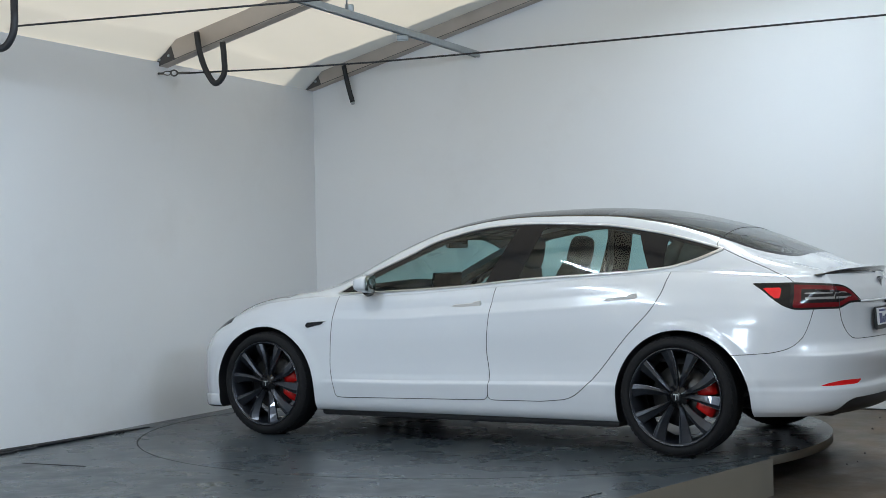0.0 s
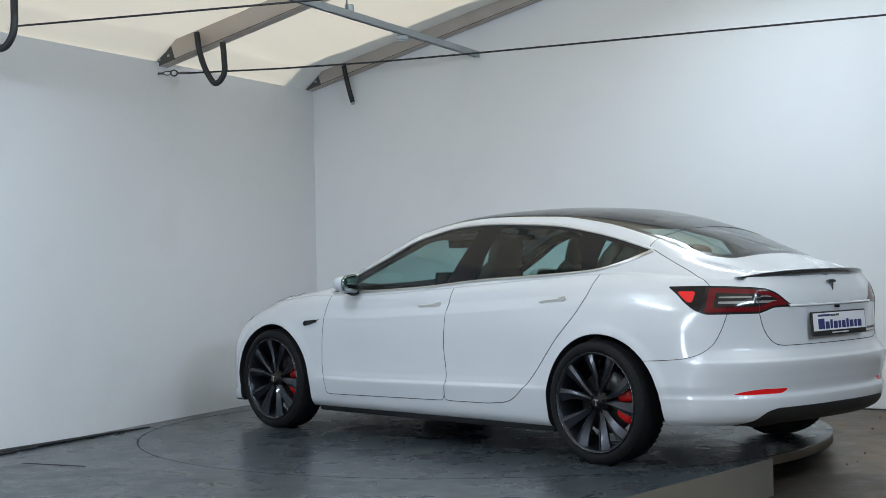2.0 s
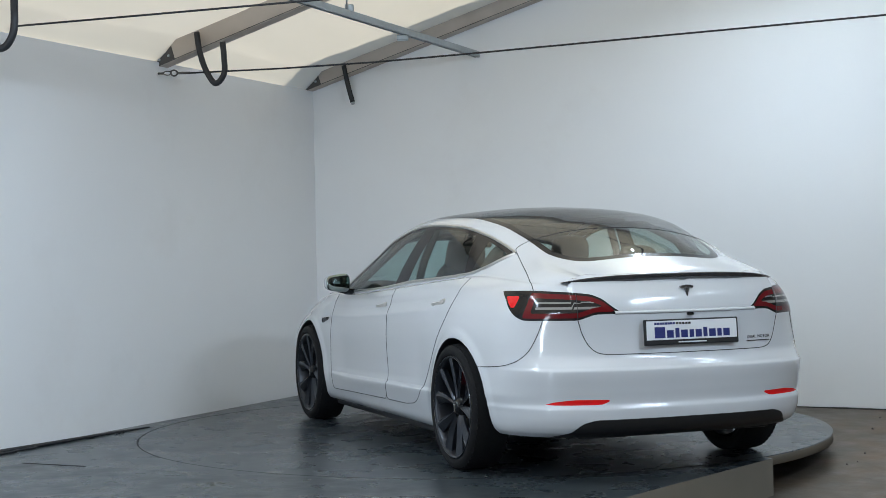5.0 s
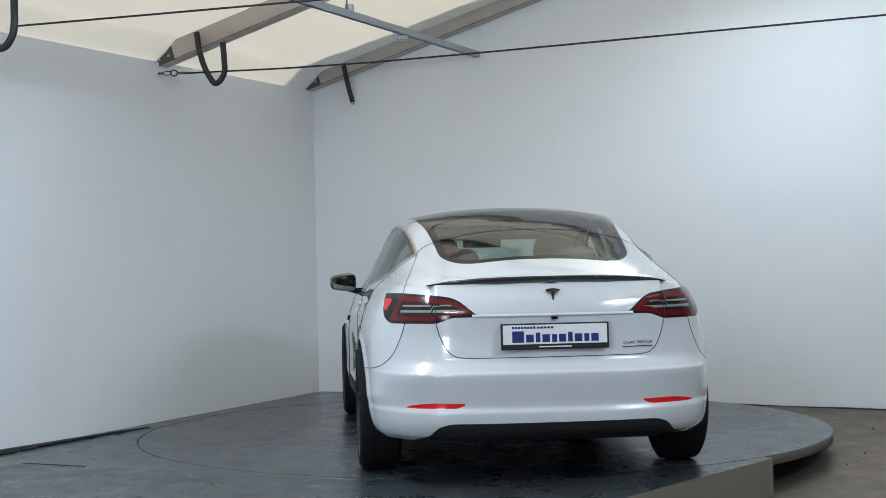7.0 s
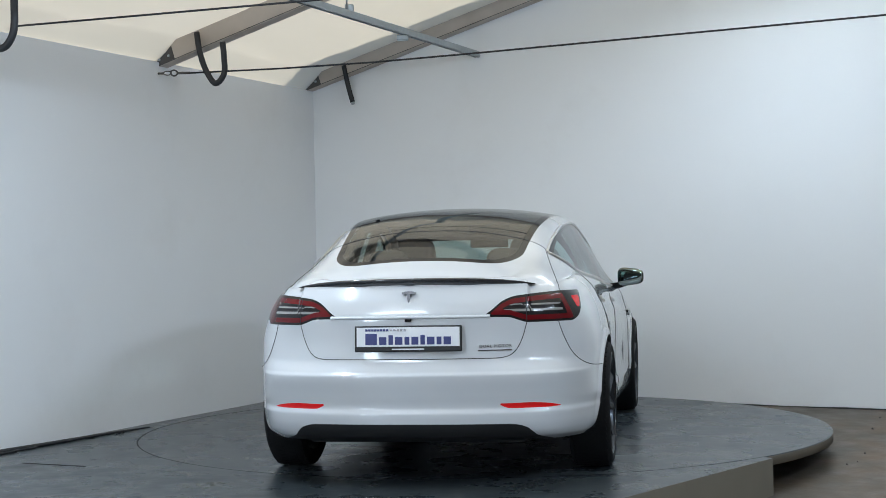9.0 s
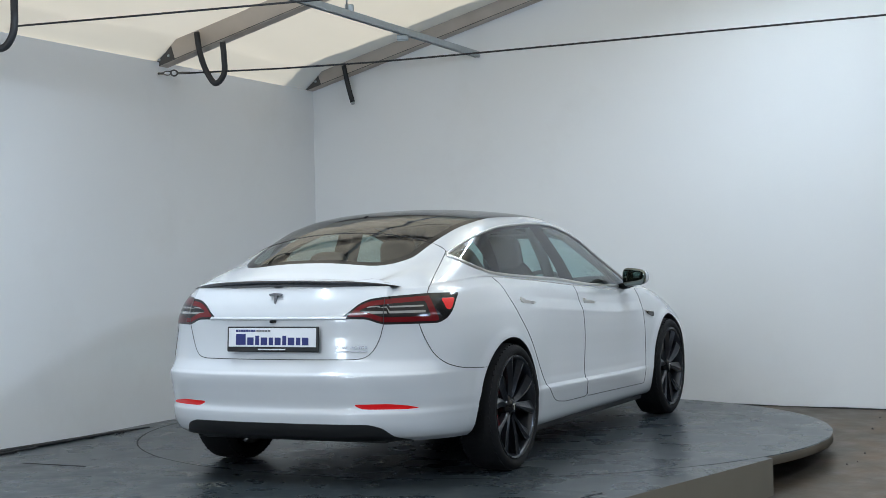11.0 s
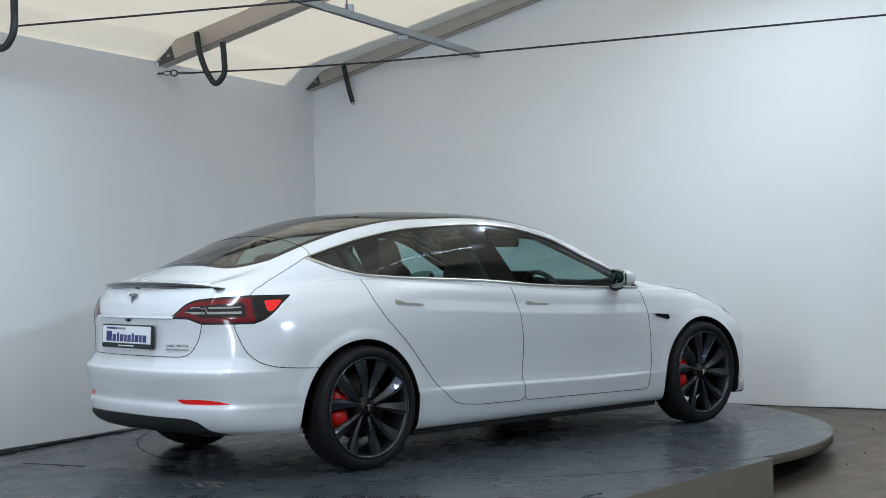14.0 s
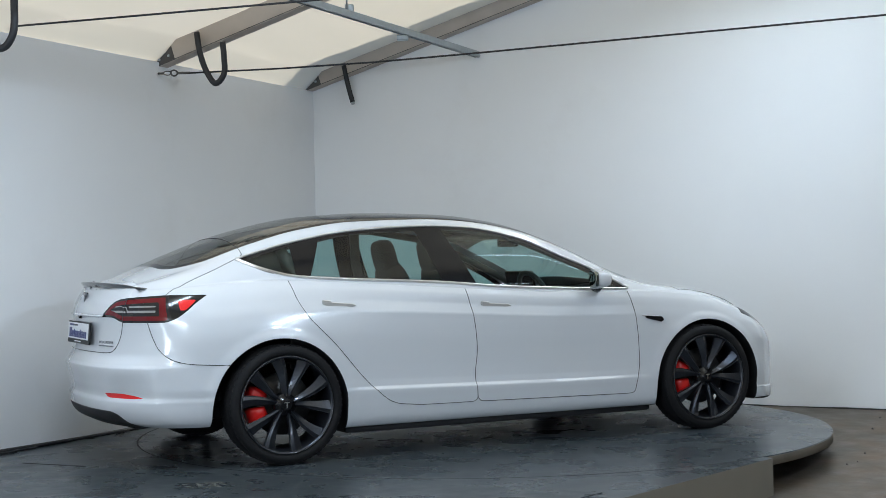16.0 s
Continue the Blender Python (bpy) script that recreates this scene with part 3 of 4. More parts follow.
def chains(edges):
    """Joins cut edges into polylines."""
    def key(p):
        return (round(p.x * 2000), round(p.y * 2000), round(p.z * 2000))
    link = {}
    pos = {}
    for a, b in edges:
        ka, kb = key(a), key(b)
        if ka == kb:
            continue
        pos[ka], pos[kb] = a, b
        link.setdefault(ka, set()).add(kb)
        link.setdefault(kb, set()).add(ka)
    out = []
    while link:
        start = next((k for k in link if len(link[k]) == 1), next(iter(link)))
        line = [start]
        while link.get(line[-1]):
            k = line[-1]
            n = link[k].pop()
            link[n].discard(k)
            if not link[k]:
                del link[k]
            line.append(n)
        if line[-1] in link and not link[line[-1]]:
            del link[line[-1]]
        if len(line) > 2:
            pts = [pos[k] for k in line]
            for _ in range(2):
                pts = [pts[0]] + [(pts[i - 1] + pts[i] * 2 + pts[i + 1]) / 4 for i in range(1, len(pts) - 1)] + [pts[-1]]
            out.append(pts)
    return out


def build_skin():
    skin = Skin()
    mid, top = spline(PLAN_MID, 14), spline(PLAN_TOP, 14)
    arc = [0.0]
    for a, b in zip(mid, mid[1:]):
        arc.append(arc[-1] + (b - a).length)
    side_z, tail_z = (table([(k, r[0]) for k, r in enumerate(rows)]) for rows in (ROWS_SIDE, ROWS_TAIL))
    side_i, side_w = (table([(r[0], r[c]) for r in ROWS_SIDE]) for c in (1, 2))
    tail_i, tail_w = (table([(r[0], r[c]) for r in ROWS_TAIL]) for c in (1, 2))
    nrow = len(ROWS_SIDE) - 1
    relief = [np.array(c) for c in zip(*DOOR_RELIEF)]
    per = 8
    rows, attrs = [], []
    for i, (p, q) in enumerate(zip(mid, top)):
        d = (mid[min(i + 1, len(mid) - 1)] - mid[max(i - 1, 0)]).normalized()
        if i == 0 or i == len(mid) - 1:
            d = Vector((0, 1 if i == 0 else -1))
        nrm = Vector((d.y, -d.x))            # inwards
        tail = min(1.0, max(0.0, (1.15 - arc[i]) / 0.55)) if p.x < 0 else 0.0
        tail = tail * tail * (3 - 2 * tail)
        zt = SHOULDER_Z(q.x)
        if q.x < -2.165:
            zt = SPINE_Z(q.x) - 0.02 * (q.y / 0.55) ** 2
        row, at = [], []
        far = min(1.0, max(0.0, (1.95 - arc[i]) / 0.75)) if p.x < 0 else 0.0
        far = far * far * (3 - 2 * far)
        for k in range(nrow * per + 1):
            u = k / per
            sc = (zt - .165) / (.95 - .165)
            zs = .165 + (side_z(u) - .165) * sc
            zr = tail_z(u)
            zr = zr if zr < .8 else .8 + (zr - .8) * (zt - .8) / .185
            z = zs + (zr - zs) * far
            hs = .165 + (z - .165) / sc       # the same height in the side's and in the tail's own rows
            ht = z if z < .8 else .8 + (z - .8) * .185 / (zt - .8)
            w = side_w(hs) + (tail_w(ht) - side_w(hs)) * tail
            low = min(1.0, max(0.0, (.44 - z) / .08))
            inset = side_i(hs) + (tail_i(ht) - side_i(hs)) * (tail + (far - tail) * .5 * low)
            doorway = min(1.0, max(0.0, (1.10 - abs(p.x + .06)) / .40))
            inset += float(np.interp(hs, *relief)) * doorway * doorway * (3 - 2 * doorway) * (1 - tail)
            if p.x > 1.7 and u < 3:           # the chin reaches forward
                inset *= 1 - .85 * min(1, (p.x - 1.7) / .25)
            xy = p.lerp(q, w) + nrm * inset
            flare = 0.0
            if tail < 0.98:                  # the wings swell over the wheels
                for wx in (-1.455, 1.455):
                    r = math.hypot(xy.x - wx, z - ARCH_Z)
                    q1 = min(1, max(0, (.450 - r) / .035))
                    flare += 0.009 * q1 * q1 * (3 - 2 * q1) * min(1, max(0, (z - .26) / .12))
            row.append(Vector((xy.x, max(xy.y + flare * (1 - tail), 0.0), z)))
            at.append((arc[i], u, 0.0))
        rows.append(row), attrs.append(at)
    skin.grid(rows, attrs, "low")
    # Upper body: hood, cabin and rear deck in cross-sections.
    tops = [(q.x, q.y) for q in top]
    xs = np.array([t[0] for t in tops])
    ys = np.array([t[1] for t in tops])
    order = np.argsort(xs)
    xs, ys = xs[order], ys[order]
    stations = sorted({-2.2999, 2.1699, *[round(t[0], 4) for t in tops[1:-1]], *[round(-2.2 + .03 * k, 4) for k in range(146)]})
    keep = [stations[0]]
    for x in stations[1:]:
        if x - keep[-1] > 0.004:
            keep.append(x)
    rows, attrs = [], []
    for x in keep:
        ya = float(np.interp(x, xs, ys))
        zd = SPINE_Z(x)
        za = zd - 0.02 * (ya / 0.55) ** 2 if x < -2.165 else SHOULDER_Z(x)
        yc = min(RAIL_Y(x), 0.80 * ya)
        zc = RAIL_Z(x)
        if x < -2.165:
            zc = zd - 0.02 * (yc / 0.55) ** 2
        yb, zb = max(ya - 0.022, yc), za + 0.010 if x > -2.165 else za
        pts = []
        for k in range(3):
            t = k / 3
            pts.append((ya + (yb - ya) * t, za + (zb - za) * t, t))
        n1, n2 = 26, 30
        ln = math.hypot(yc - yb, zc - zb) + 1e-9
        ny, nz = (zc - zb) / ln, -(yc - yb) / ln
        for k in range(n1):
            t = k / n1
            b = 0.11 * ln * 4 * t * (1 - t) if ln > 0.02 else 0
            b = min(b, 0.020 * 4 * t * (1 - t))
            pts.append((yb + (yc - yb) * t + ny * b, zb + (zc - zb) * t + nz * b, 1 + t))
        for k in range(n2 + 1):
            t = k / n2
            y = yc * (1 - t)
            pts.append((y, zc + (zd - zc) * (1 - (1 - t) ** 2.3), 2 + t))
        py, pz = [p[0] for p in pts], [p[1] for p in pts]
        for _ in range(6):                    # round the roof rail
            for j in range(20, 40):
                py[j] = 0.5 * py[j] + 0.25 * (py[j - 1] + py[j + 1])
                pz[j] = 0.5 * pz[j] + 0.25 * (pz[j - 1] + pz[j + 1])
        rows.append([Vector((x, max(a, 0), b)) for a, b in zip(py, pz)])
        attrs.append([(0.0, 0.0, p[2]) for p in pts])
    skin.grid(rows, attrs, "high")
    return skin


DOOR_FRONT = table([(.20, .885), (.30, .90), (.46, .93), (.74, .915), (.91, .885), (1.0, .87)])
DOOR_MID = table([(.20, -.212), (.31, -.217), (.43, -.226), (.58, -.210), (.94, -.255), (1.1, -.29)])
DOOR_REAR = table([(.20, -.50), (.285, -.62), (.30, -.74), (.34, -.82), (.67, -1.135), (.85, -1.30), (.95, -1.345), (1.06, -1.36), (1.2, -1.36)])
DOOR_SILL = table([(-1.4, .290), (-.47, .282), (.95, .262)])
PANE_LOW = table([(-1.61, 1.155), (-1.53, 1.115), (-1.45, 1.085), (-1.30, 1.050), (-.38, .992), (.02, .957), (.65, .926), (.92, .918)])
PANE_TOP = table([(-1.61, 1.157), (-1.53, 1.180), (-1.45, 1.203), (-1.21, 1.262), (-.88, 1.312), (-.39, 1.332), (-.16, 1.322), (.21, 1.250), (.46, 1.145),
                  (.73, 1.030), (.92, .920)])
SEAM_Z = table([(-2.22, 1.3), (-2.165, .84), (-2.11, .66), (-2.04, .605), (-1.95, .585), (-1.7, .572), (-1.0, .57)])
LID_SIDE = table([(-1.58, .60), (-1.70, .628), (-1.85, .664), (-2.0, .702), (-2.08, .72), (-2.3, .75)])
LAMP_TOP = table([(.36, .846), (.40, .872), (.47, .925), (.53, .945), (.70, .958), (.9, .964), (1.16, .962)])
LAMP_LOW = table([(.36, .845), (.49, .843), (.56, .824), (.60, .815), (.90, .815), (.97, .832), (1.04, .875), (1.10, .925), (1.16, .963)])
REFL_TOP = table([(.44, .425), (.60, .427), (.72, .418), (.79, .404)])
REFL_LOW = table([(.44, .422), (.50, .401), (.70, .400), (.79, .403)])
DIFF_TOP = table([(0, .328), (.50, .326), (.58, .310), (.66, .262), (.80, .235), (1.0, .19), (1.2, .12)])
WHEELS = [(1.4375, 1), (1.4375, -1), (-1.4375, 1), (-1.4375, -1)]


def make_car():
    thing = tagged(new("car"), "glossy pearl-white four-door saloon with dark wheels and glass roof", "car")
    skin = build_skin()
    gaps, chrome = [], []
    # wheel openings first
    skin.cut(lambda p, a: ARCH_R - math.hypot(p.x + 1.455, max(0, p.z - ARCH_Z)) if p.y > .5 else -1, {"low"}, "hole")
    skin.cut(lambda p, a: ARCH_R - math.hypot(p.x - 1.455, max(0, p.z - ARCH_Z)) if p.y > .5 else -1, {"low"}, "hole")
    # lamps, reflectors and the black tail valance
    skin.cut(lambda p, a: min(LAMP_TOP(a[0]) - p.z, p.z - LAMP_LOW(a[0])) if a[0] < 1.3 and p.x < 0 else -1, {"low"}, "lamp")
    lamp_d = lambda p, a: min(LAMP_TOP(a[0]) - p.z, p.z - LAMP_LOW(a[0]))
    skin.cut(lambda p, a: .93 + (p.z - .89) * -.4 - a[0], {"lamp"}, "lamp", "lamp_tip")
    skin.cut(lambda p, a: min(lamp_d(p, a) - .014, 1.085 - a[0] + (p.z - .92) * .6, a[0] - .985 - (.915 - p.z) * .4, .937 - p.z, p.z - .880), {"lamp_tip"}, "lamp_reflector")
    skin.cut(lambda p, a: min(lamp_d(p, a) - .012, .905 - a[0] + (.89 - p.z) * .4), {"lamp"}, "lamp_red")
    skin.cut(lambda p, a: min(lamp_d(p, a) - .036, .855 - a[0] + (.89 - p.z) * .4), {"lamp_red"}, "lamp_core")
    skin.cut(lambda p, a: max(min(.0045 - abs(p.z - .903), .83 - a[0], a[0] - .50), min(.006 - abs(p.z - .876), .835 - a[0], a[0] - .47)), {"lamp_core"}, "lamp_bar")
    for lab in ("lamp", "lamp_red", "lamp_core", "lamp_bar"):
        gaps += skin.cut(lambda p, a: .592 - a[0], {lab}, lab)
    skin.cut(lambda p, a: min(REFL_TOP(a[0]) - p.z, p.z - REFL_LOW(a[0]), a[0] - .44, .79 - a[0]) if p.x < 0 and a[0] < 1 else -1, {"low"}, "reflector")
    skin.cut(lambda p, a: DIFF_TOP(a[0]) - p.z if p.x < -1.9 and a[0] < 1.2 else -1, {"low"}, "valance")
    skin.cut(lambda p, a: min(.020 - abs(p.z - (.745 - (p.x - 1.80) * .42)), p.x - 1.78, p.y - .35) if p.x > 1.5 else -1, {"low"}, "headlight")
    # boot lid, bumper
    crest = skin.cut(lambda p, a: min(LID_SIDE(p.x) - p.y, p.z - LAMP_TOP(a[0]) + .004, p.z - .90) if p.x < -1.6 and a[0] < 1.3 else -1, {"low"}, "lid")
    gaps += [e for e in crest if max(abs(LID_SIDE(p.x) - p.y) for p in e) < .004]
    gaps += skin.cut(lambda p, a: min(p.z - .645 - .16 * max(0, (a[0] - .40) / .19) ** 4, .592 - a[0]) if p.x < -1.9 else -1, {"low"}, "lid")
    gaps += skin.cut(lambda p, a: min(LID_SIDE(p.x) - p.y, -1.57 - p.x), {"high"}, "lid_top")
    gaps += skin.cut(lambda p, a: SEAM_Z(p.x) - p.z if p.x < -1.3 else -1, {"low"}, "bumper")
    # doors
    gaps += skin.cut(lambda p, a: min(DOOR_FRONT(p.z) - p.x, p.x - DOOR_MID(p.z), p.z - DOOR_SILL(p.x)) if p.y > .4 else -1, {"low"}, "door_f")
    gaps += skin.cut(lambda p, a: min(DOOR_MID(p.z) - p.x, p.x - DOOR_REAR(p.z), p.z - DOOR_SILL(p.x)) if p.y > .4 else -1, {"low"}, "door_r")
    skin.cut(lambda p, a: .178 - p.z if -1.9 < p.x < 2.0 and p.y > .3 else -1, {"low"}, "skirt")
    # bonnet line
    gaps += skin.cut(lambda p, a: min(p.x - 1.32, RAIL_Y(p.x) + .14 - p.y), {"high"}, "bonnet")
    # glass
    chrome += skin.cut(lambda p, a: min(p.z - PANE_LOW(p.x), PANE_TOP(p.x) - p.z, p.x + 1.61, .92 - p.x) if p.y > .4 and a[2] < 2.3 else -1, {"high"}, "pane")
    skin.cut(lambda p, a: min(PANE_TOP(p.x) - p.z - .022 - .020 * max(0, min(1, (p.x - .1) / .5)), .90 - p.x), {"pane"}, "pane", "pane_frame")
    pillar_f = lambda p: -.15 - (p.z - .95) * .50 - p.x
    pillar_r = lambda p: p.x + .37 + (p.z - .95) * .38
    skin.cut(lambda p, a: min(pillar_f(p), pillar_r(p)), {"pane"}, "pillar")
    skin.cut(lambda p, a: -pillar_f(p), {"pane"}, "pane_f")
    skin.cut(lambda p, a: min(p.x + 1.30, -1.19 - p.x + (p.z - 1.1) * .45), {"pane"}, "pillar_q")
    skin.cut(lambda p, a: p.x + 1.25, {"pane"}, "pane_r", "pane_q")
    rail_in = lambda p: RAIL_Y(p.x) - .018 - p.y
    skin.cut(lambda p, a: min(rail_in(p), p.x + 1.985 - .26 * (abs(p.y) / .515) ** 8, 1.27 - .30 * (p.y / .68) ** 2 - p.x) if p.z > .9 else -1,
             {"high", "lid_top"}, "top_glass")
    skin.cut(lambda p, a: p.x - .52, {"top_glass"}, "screen")
    skin.cut(lambda p, a: -.70 - p.x, {"top_glass"}, "back_glass")
    skin.cut(lambda p, a: min(rail_in(p) - .035, p.x + 1.945 - .26 * (abs(p.y) / .490) ** 8, -.86 - p.x), {"back_glass"}, "back_pane")

    def panel(name, labels, side, material, label="", parent=thing):
        return part(name, skin.take(labels, side), material, parent, label)

    panel("body_shell", {"low", "high"}, 0, PAINT)
    panel("bonnet", {"bonnet"}, 0, PAINT)
    boot = panel("boot_lid", {"lid", "lid_top"}, 0, PAINT)
    bumper = panel("rear_bumper", {"bumper"}, 0, PAINT)
    panel("valance", {"valance"}, 0, BLACK_MATT, "black plastic rear valance", bumper)
    panel("roof_glass", {"top_glass"}, 0, ROOF_TINT, "dark tinted glass roof")
    panel("windscreen", {"screen"}, 0, WINDOW)
    back = panel("rear_window", {"back_pane"}, 0, BACK_TINT, "tinted rear window")
    panel("frit_border", {"back_glass"}, 0, BLACK_GLOSS, "", back)
    doors = {}
    for side in (1, -1):
        panel("sill_skirt", {"skirt"}, side, BLACK_MATT)
        for kind, pane in (("door_f", "pane_f"), ("door_r", "pane_r")):
            d = panel("front_door" if kind == "door_f" else "rear_door", {kind}, side, PAINT)
            panel("window_pane", {pane}, side, WINDOW, "greenish tinted glass", d)
            doors[kind, side] = d
        panel("quarter_window", {"pane_q"}, side, WINDOW, "small tinted quarter window")
        panel("window_frame", {"pane_frame"}, side, BLACK_GLOSS, "black upper window frame")
        panel("pillar_trim", {"pillar"}, side, BLACK_GLOSS)
        panel("quarter_pillar", {"pillar_q"}, side, BLACK_GLOSS)
        panel("headlight", {"headlight"}, side, SMOKED, "dark glossy headlight")
        lamp = panel("tail_light", {"lamp"}, side, SMOKED, "smoked dark-red wrap-round tail light")
        panel("lens_tip", {"lamp_tip"}, side, BLACK_GLOSS, "", lamp)
        panel("red_ring", {"lamp_red"}, side, RED_DARK, "smoked red light ring", lamp)
        panel("lamp_core", {"lamp_core"}, side, SMOKED, "", lamp)
        panel("lamp_bar", {"lamp_bar"}, side, CLEAR_BAR, "", lamp)
        panel("side_reflector", {"lamp_reflector"}, side, RED_LENS, "bright red reflector", lamp)
        panel("bumper_reflector", {"reflector"}, side, RED_LENS, "bright red bumper reflector", bumper)

    # seams between the panels, and the chrome line round the windows
    for side in (1, -1):
        bm = bmesh.new()
        for line in chains(gaps):
            add_tube(bm, [Vector((p.x, p.y * side, p.z)) for p in line], 0.0022, 5, False)
        part("panel_gap", bm, SEAM, thing, "dark shut lines between panels")
        bm = bmesh.new()
        for line in chains(chrome):
            add_tube(bm, [Vector((p.x, p.y * side + .001 * side, p.z)) for p in line + line[:1]], 0.0085, 6, False)
            tip = sorted([p for p in line if p.x < -1.42], key=lambda p: p.z)
            low = sorted([p for p in tip if p.z <= PANE_LOW(p.x) + .004], key=lambda p: -p.x)
            if len(low) > 3:
                add_tube(bm, [Vector((p.x, p.y * side, p.z - .006)) for p in low], lambda u: .009 + .007 * u, 6)
        part("window_trim", bm, CHROME, thing, "satin chrome window surround")
        for cx in (1.455, -1.455):
            line = [p for p in skin.v if p.y > .5 and abs(math.hypot(p.x - cx, max(0, p.z - ARCH_Z)) - ARCH_R) < 2e-3]
            line = sorted(line, key=lambda p: (math.atan2(p.z - ARCH_Z, p.x - cx) + math.pi / 2) % (2 * math.pi))
            thin = [line[0]]
            for p in line:
                if (p - thin[-1]).length > .02:
                    thin.append(p)
            bm = bmesh.new()
            vo = [bm.verts.new((p.x, p.y * side, p.z)) for p in thin]
            vl = [bm.verts.new((cx + (p.x - cx) * .985, (p.y - .012) * side, ARCH_Z + (p.z - ARCH_Z) * .985)) for p in thin]
            vi = [bm.verts.new((p.x, (p.y - .16) * side, p.z)) for p in thin]
            for k in range(len(vo) - 1):
                bm.faces.new((vo[k], vo[k + 1], vl[k + 1], vl[k]))
                bm.faces.new((vl[k], vl[k + 1], vi[k + 1], vi[k]))
            part("arch_lip", bm, BLACK_MATT, thing, "dark wheel-arch lip")
    surface = [p for p in skin.v]

    def side_point(x, z):
        best = min((p for p in surface if p.y > .55), key=lambda p: (p.x - x) ** 2 + (p.z - z) ** 2)
        return best.y

    def tail_point(y, z):
        return min((p for p in surface if p.x < -1.9), key=lambda p: (p.y - abs(y)) ** 2 + (p.z - z) ** 2).x

    return thing, doors, boot, bumper, side_point, tail_point


car, car_doors, boot_lid, rear_bumper, side_point, tail_point = make_car()


# under-body and wheel housings
bm = bmesh.new()
add_box(bm, (2.10, 1.66, 0.09), Matrix.Translation((0.0, 0, 0.185)), 0.02)
add_box(bm, (0.34, 1.20, 0.22), Matrix.Translation((1.88, 0, 0.33)), 0.02)
add_box(bm, (0.42, 1.10, 0.10), Matrix.Translation((-2.0, 0, 0.27)), 0.02)
add_box(bm, (0.76, 1.16, 0.30), Matrix.Translation((1.44, 0, 0.40)), 0.02)
add_box(bm, (0.76, 1.16, 0.30), Matrix.Translation((-1.44, 0, 0.40)), 0.02)
part("underbody", bm, BLACK_MATT, car, "dark underbody", smooth=False)
for cx in (1.455, -1.455):
    for side in (1, -1):
        bm = bmesh.new()
        ring = []
        for k in range(25):
            t = math.radians(-8 + 196 * k / 24)
            x, z = cx + .40 * math.cos(t), ARCH_Z + .40 * math.sin(t)
            ring.append((bm.verts.new((x, .86 * side, z)), bm.verts.new((x, .56 * side, z))))
        for r0, r1 in zip(ring, ring[1:]):
            bm.faces.new((r0[0], r1[0], r1[1], r0[1]))
        bm.faces.new([r[1] for r in ring])
        part("wheel_housing", bm, BLACK_MATT, car, "black wheel-arch liner")


def lathe(bm, profile, segments=72):
    """Turns a profile of (radius, y) rows about the y axis."""
    rings = [[bm.verts.new((r * math.cos(2 * math.pi * k / segments), y, r * math.sin(2 * math.pi * k / segments))) for k in range(segments)] for r, y in profile]
    for r0, r1 in zip(rings, rings[1:]):
        for k in range(segments):
            bm.faces.new((r0[k], r0[(k + 1) % segments], r1[(k + 1) % segments], r1[k]))


def blade_meshes(lean):
    """One swept blade of the wheel, and its lighter edge."""
    bm, edge = bmesh.new(), bmesh.new()
    sect = []
    for j in range(9):
        t = j / 8
        r = .050 + (.260 - .050) * t
        ang = radians(4.5) * lean * (1 - t) * -1.6 + 0.10 * math.sin(t * math.pi) * .3
        half = .011 + .025 * t ** 1.2
        y = .070 + .024 * t ** .8
        tx, tz = math.cos(ang), math.sin(ang)
        sect.append([bm.verts.new((tx * r - tz * off, y + dy, tz * r + tx * off)) for off, dy in
                     ((-half, -.026), (-half, -.012), (half * .35, .006), (half, -.004), (half * .9, -.034))])
    for s0, s1 in zip(sect, sect[1:]):
        for q in range(5):
            bm.faces.new((s0[q], s1[q], s1[(q + 1) % 5], s0[(q + 1) % 5]))
    add_tube(edge, [s[3].co + Vector((0, .001, 0)) for s in sect][2:], lambda u: .0015 + .0022 * u, 5)
    out = []
    for b, m, nm in ((bm, RIM, "blade"), (edge, RIM_EDGE, "blade_edge")):
        bmesh.ops.recalc_face_normals(b, faces=b.faces[:])
        me = bpy.data.meshes.new(nm)
        b.to_mesh(me)
        b.free()
        me.materials.append(m)
        out.append(me)
    return out


BLADES = [blade_meshes(-1), blade_meshes(1)]


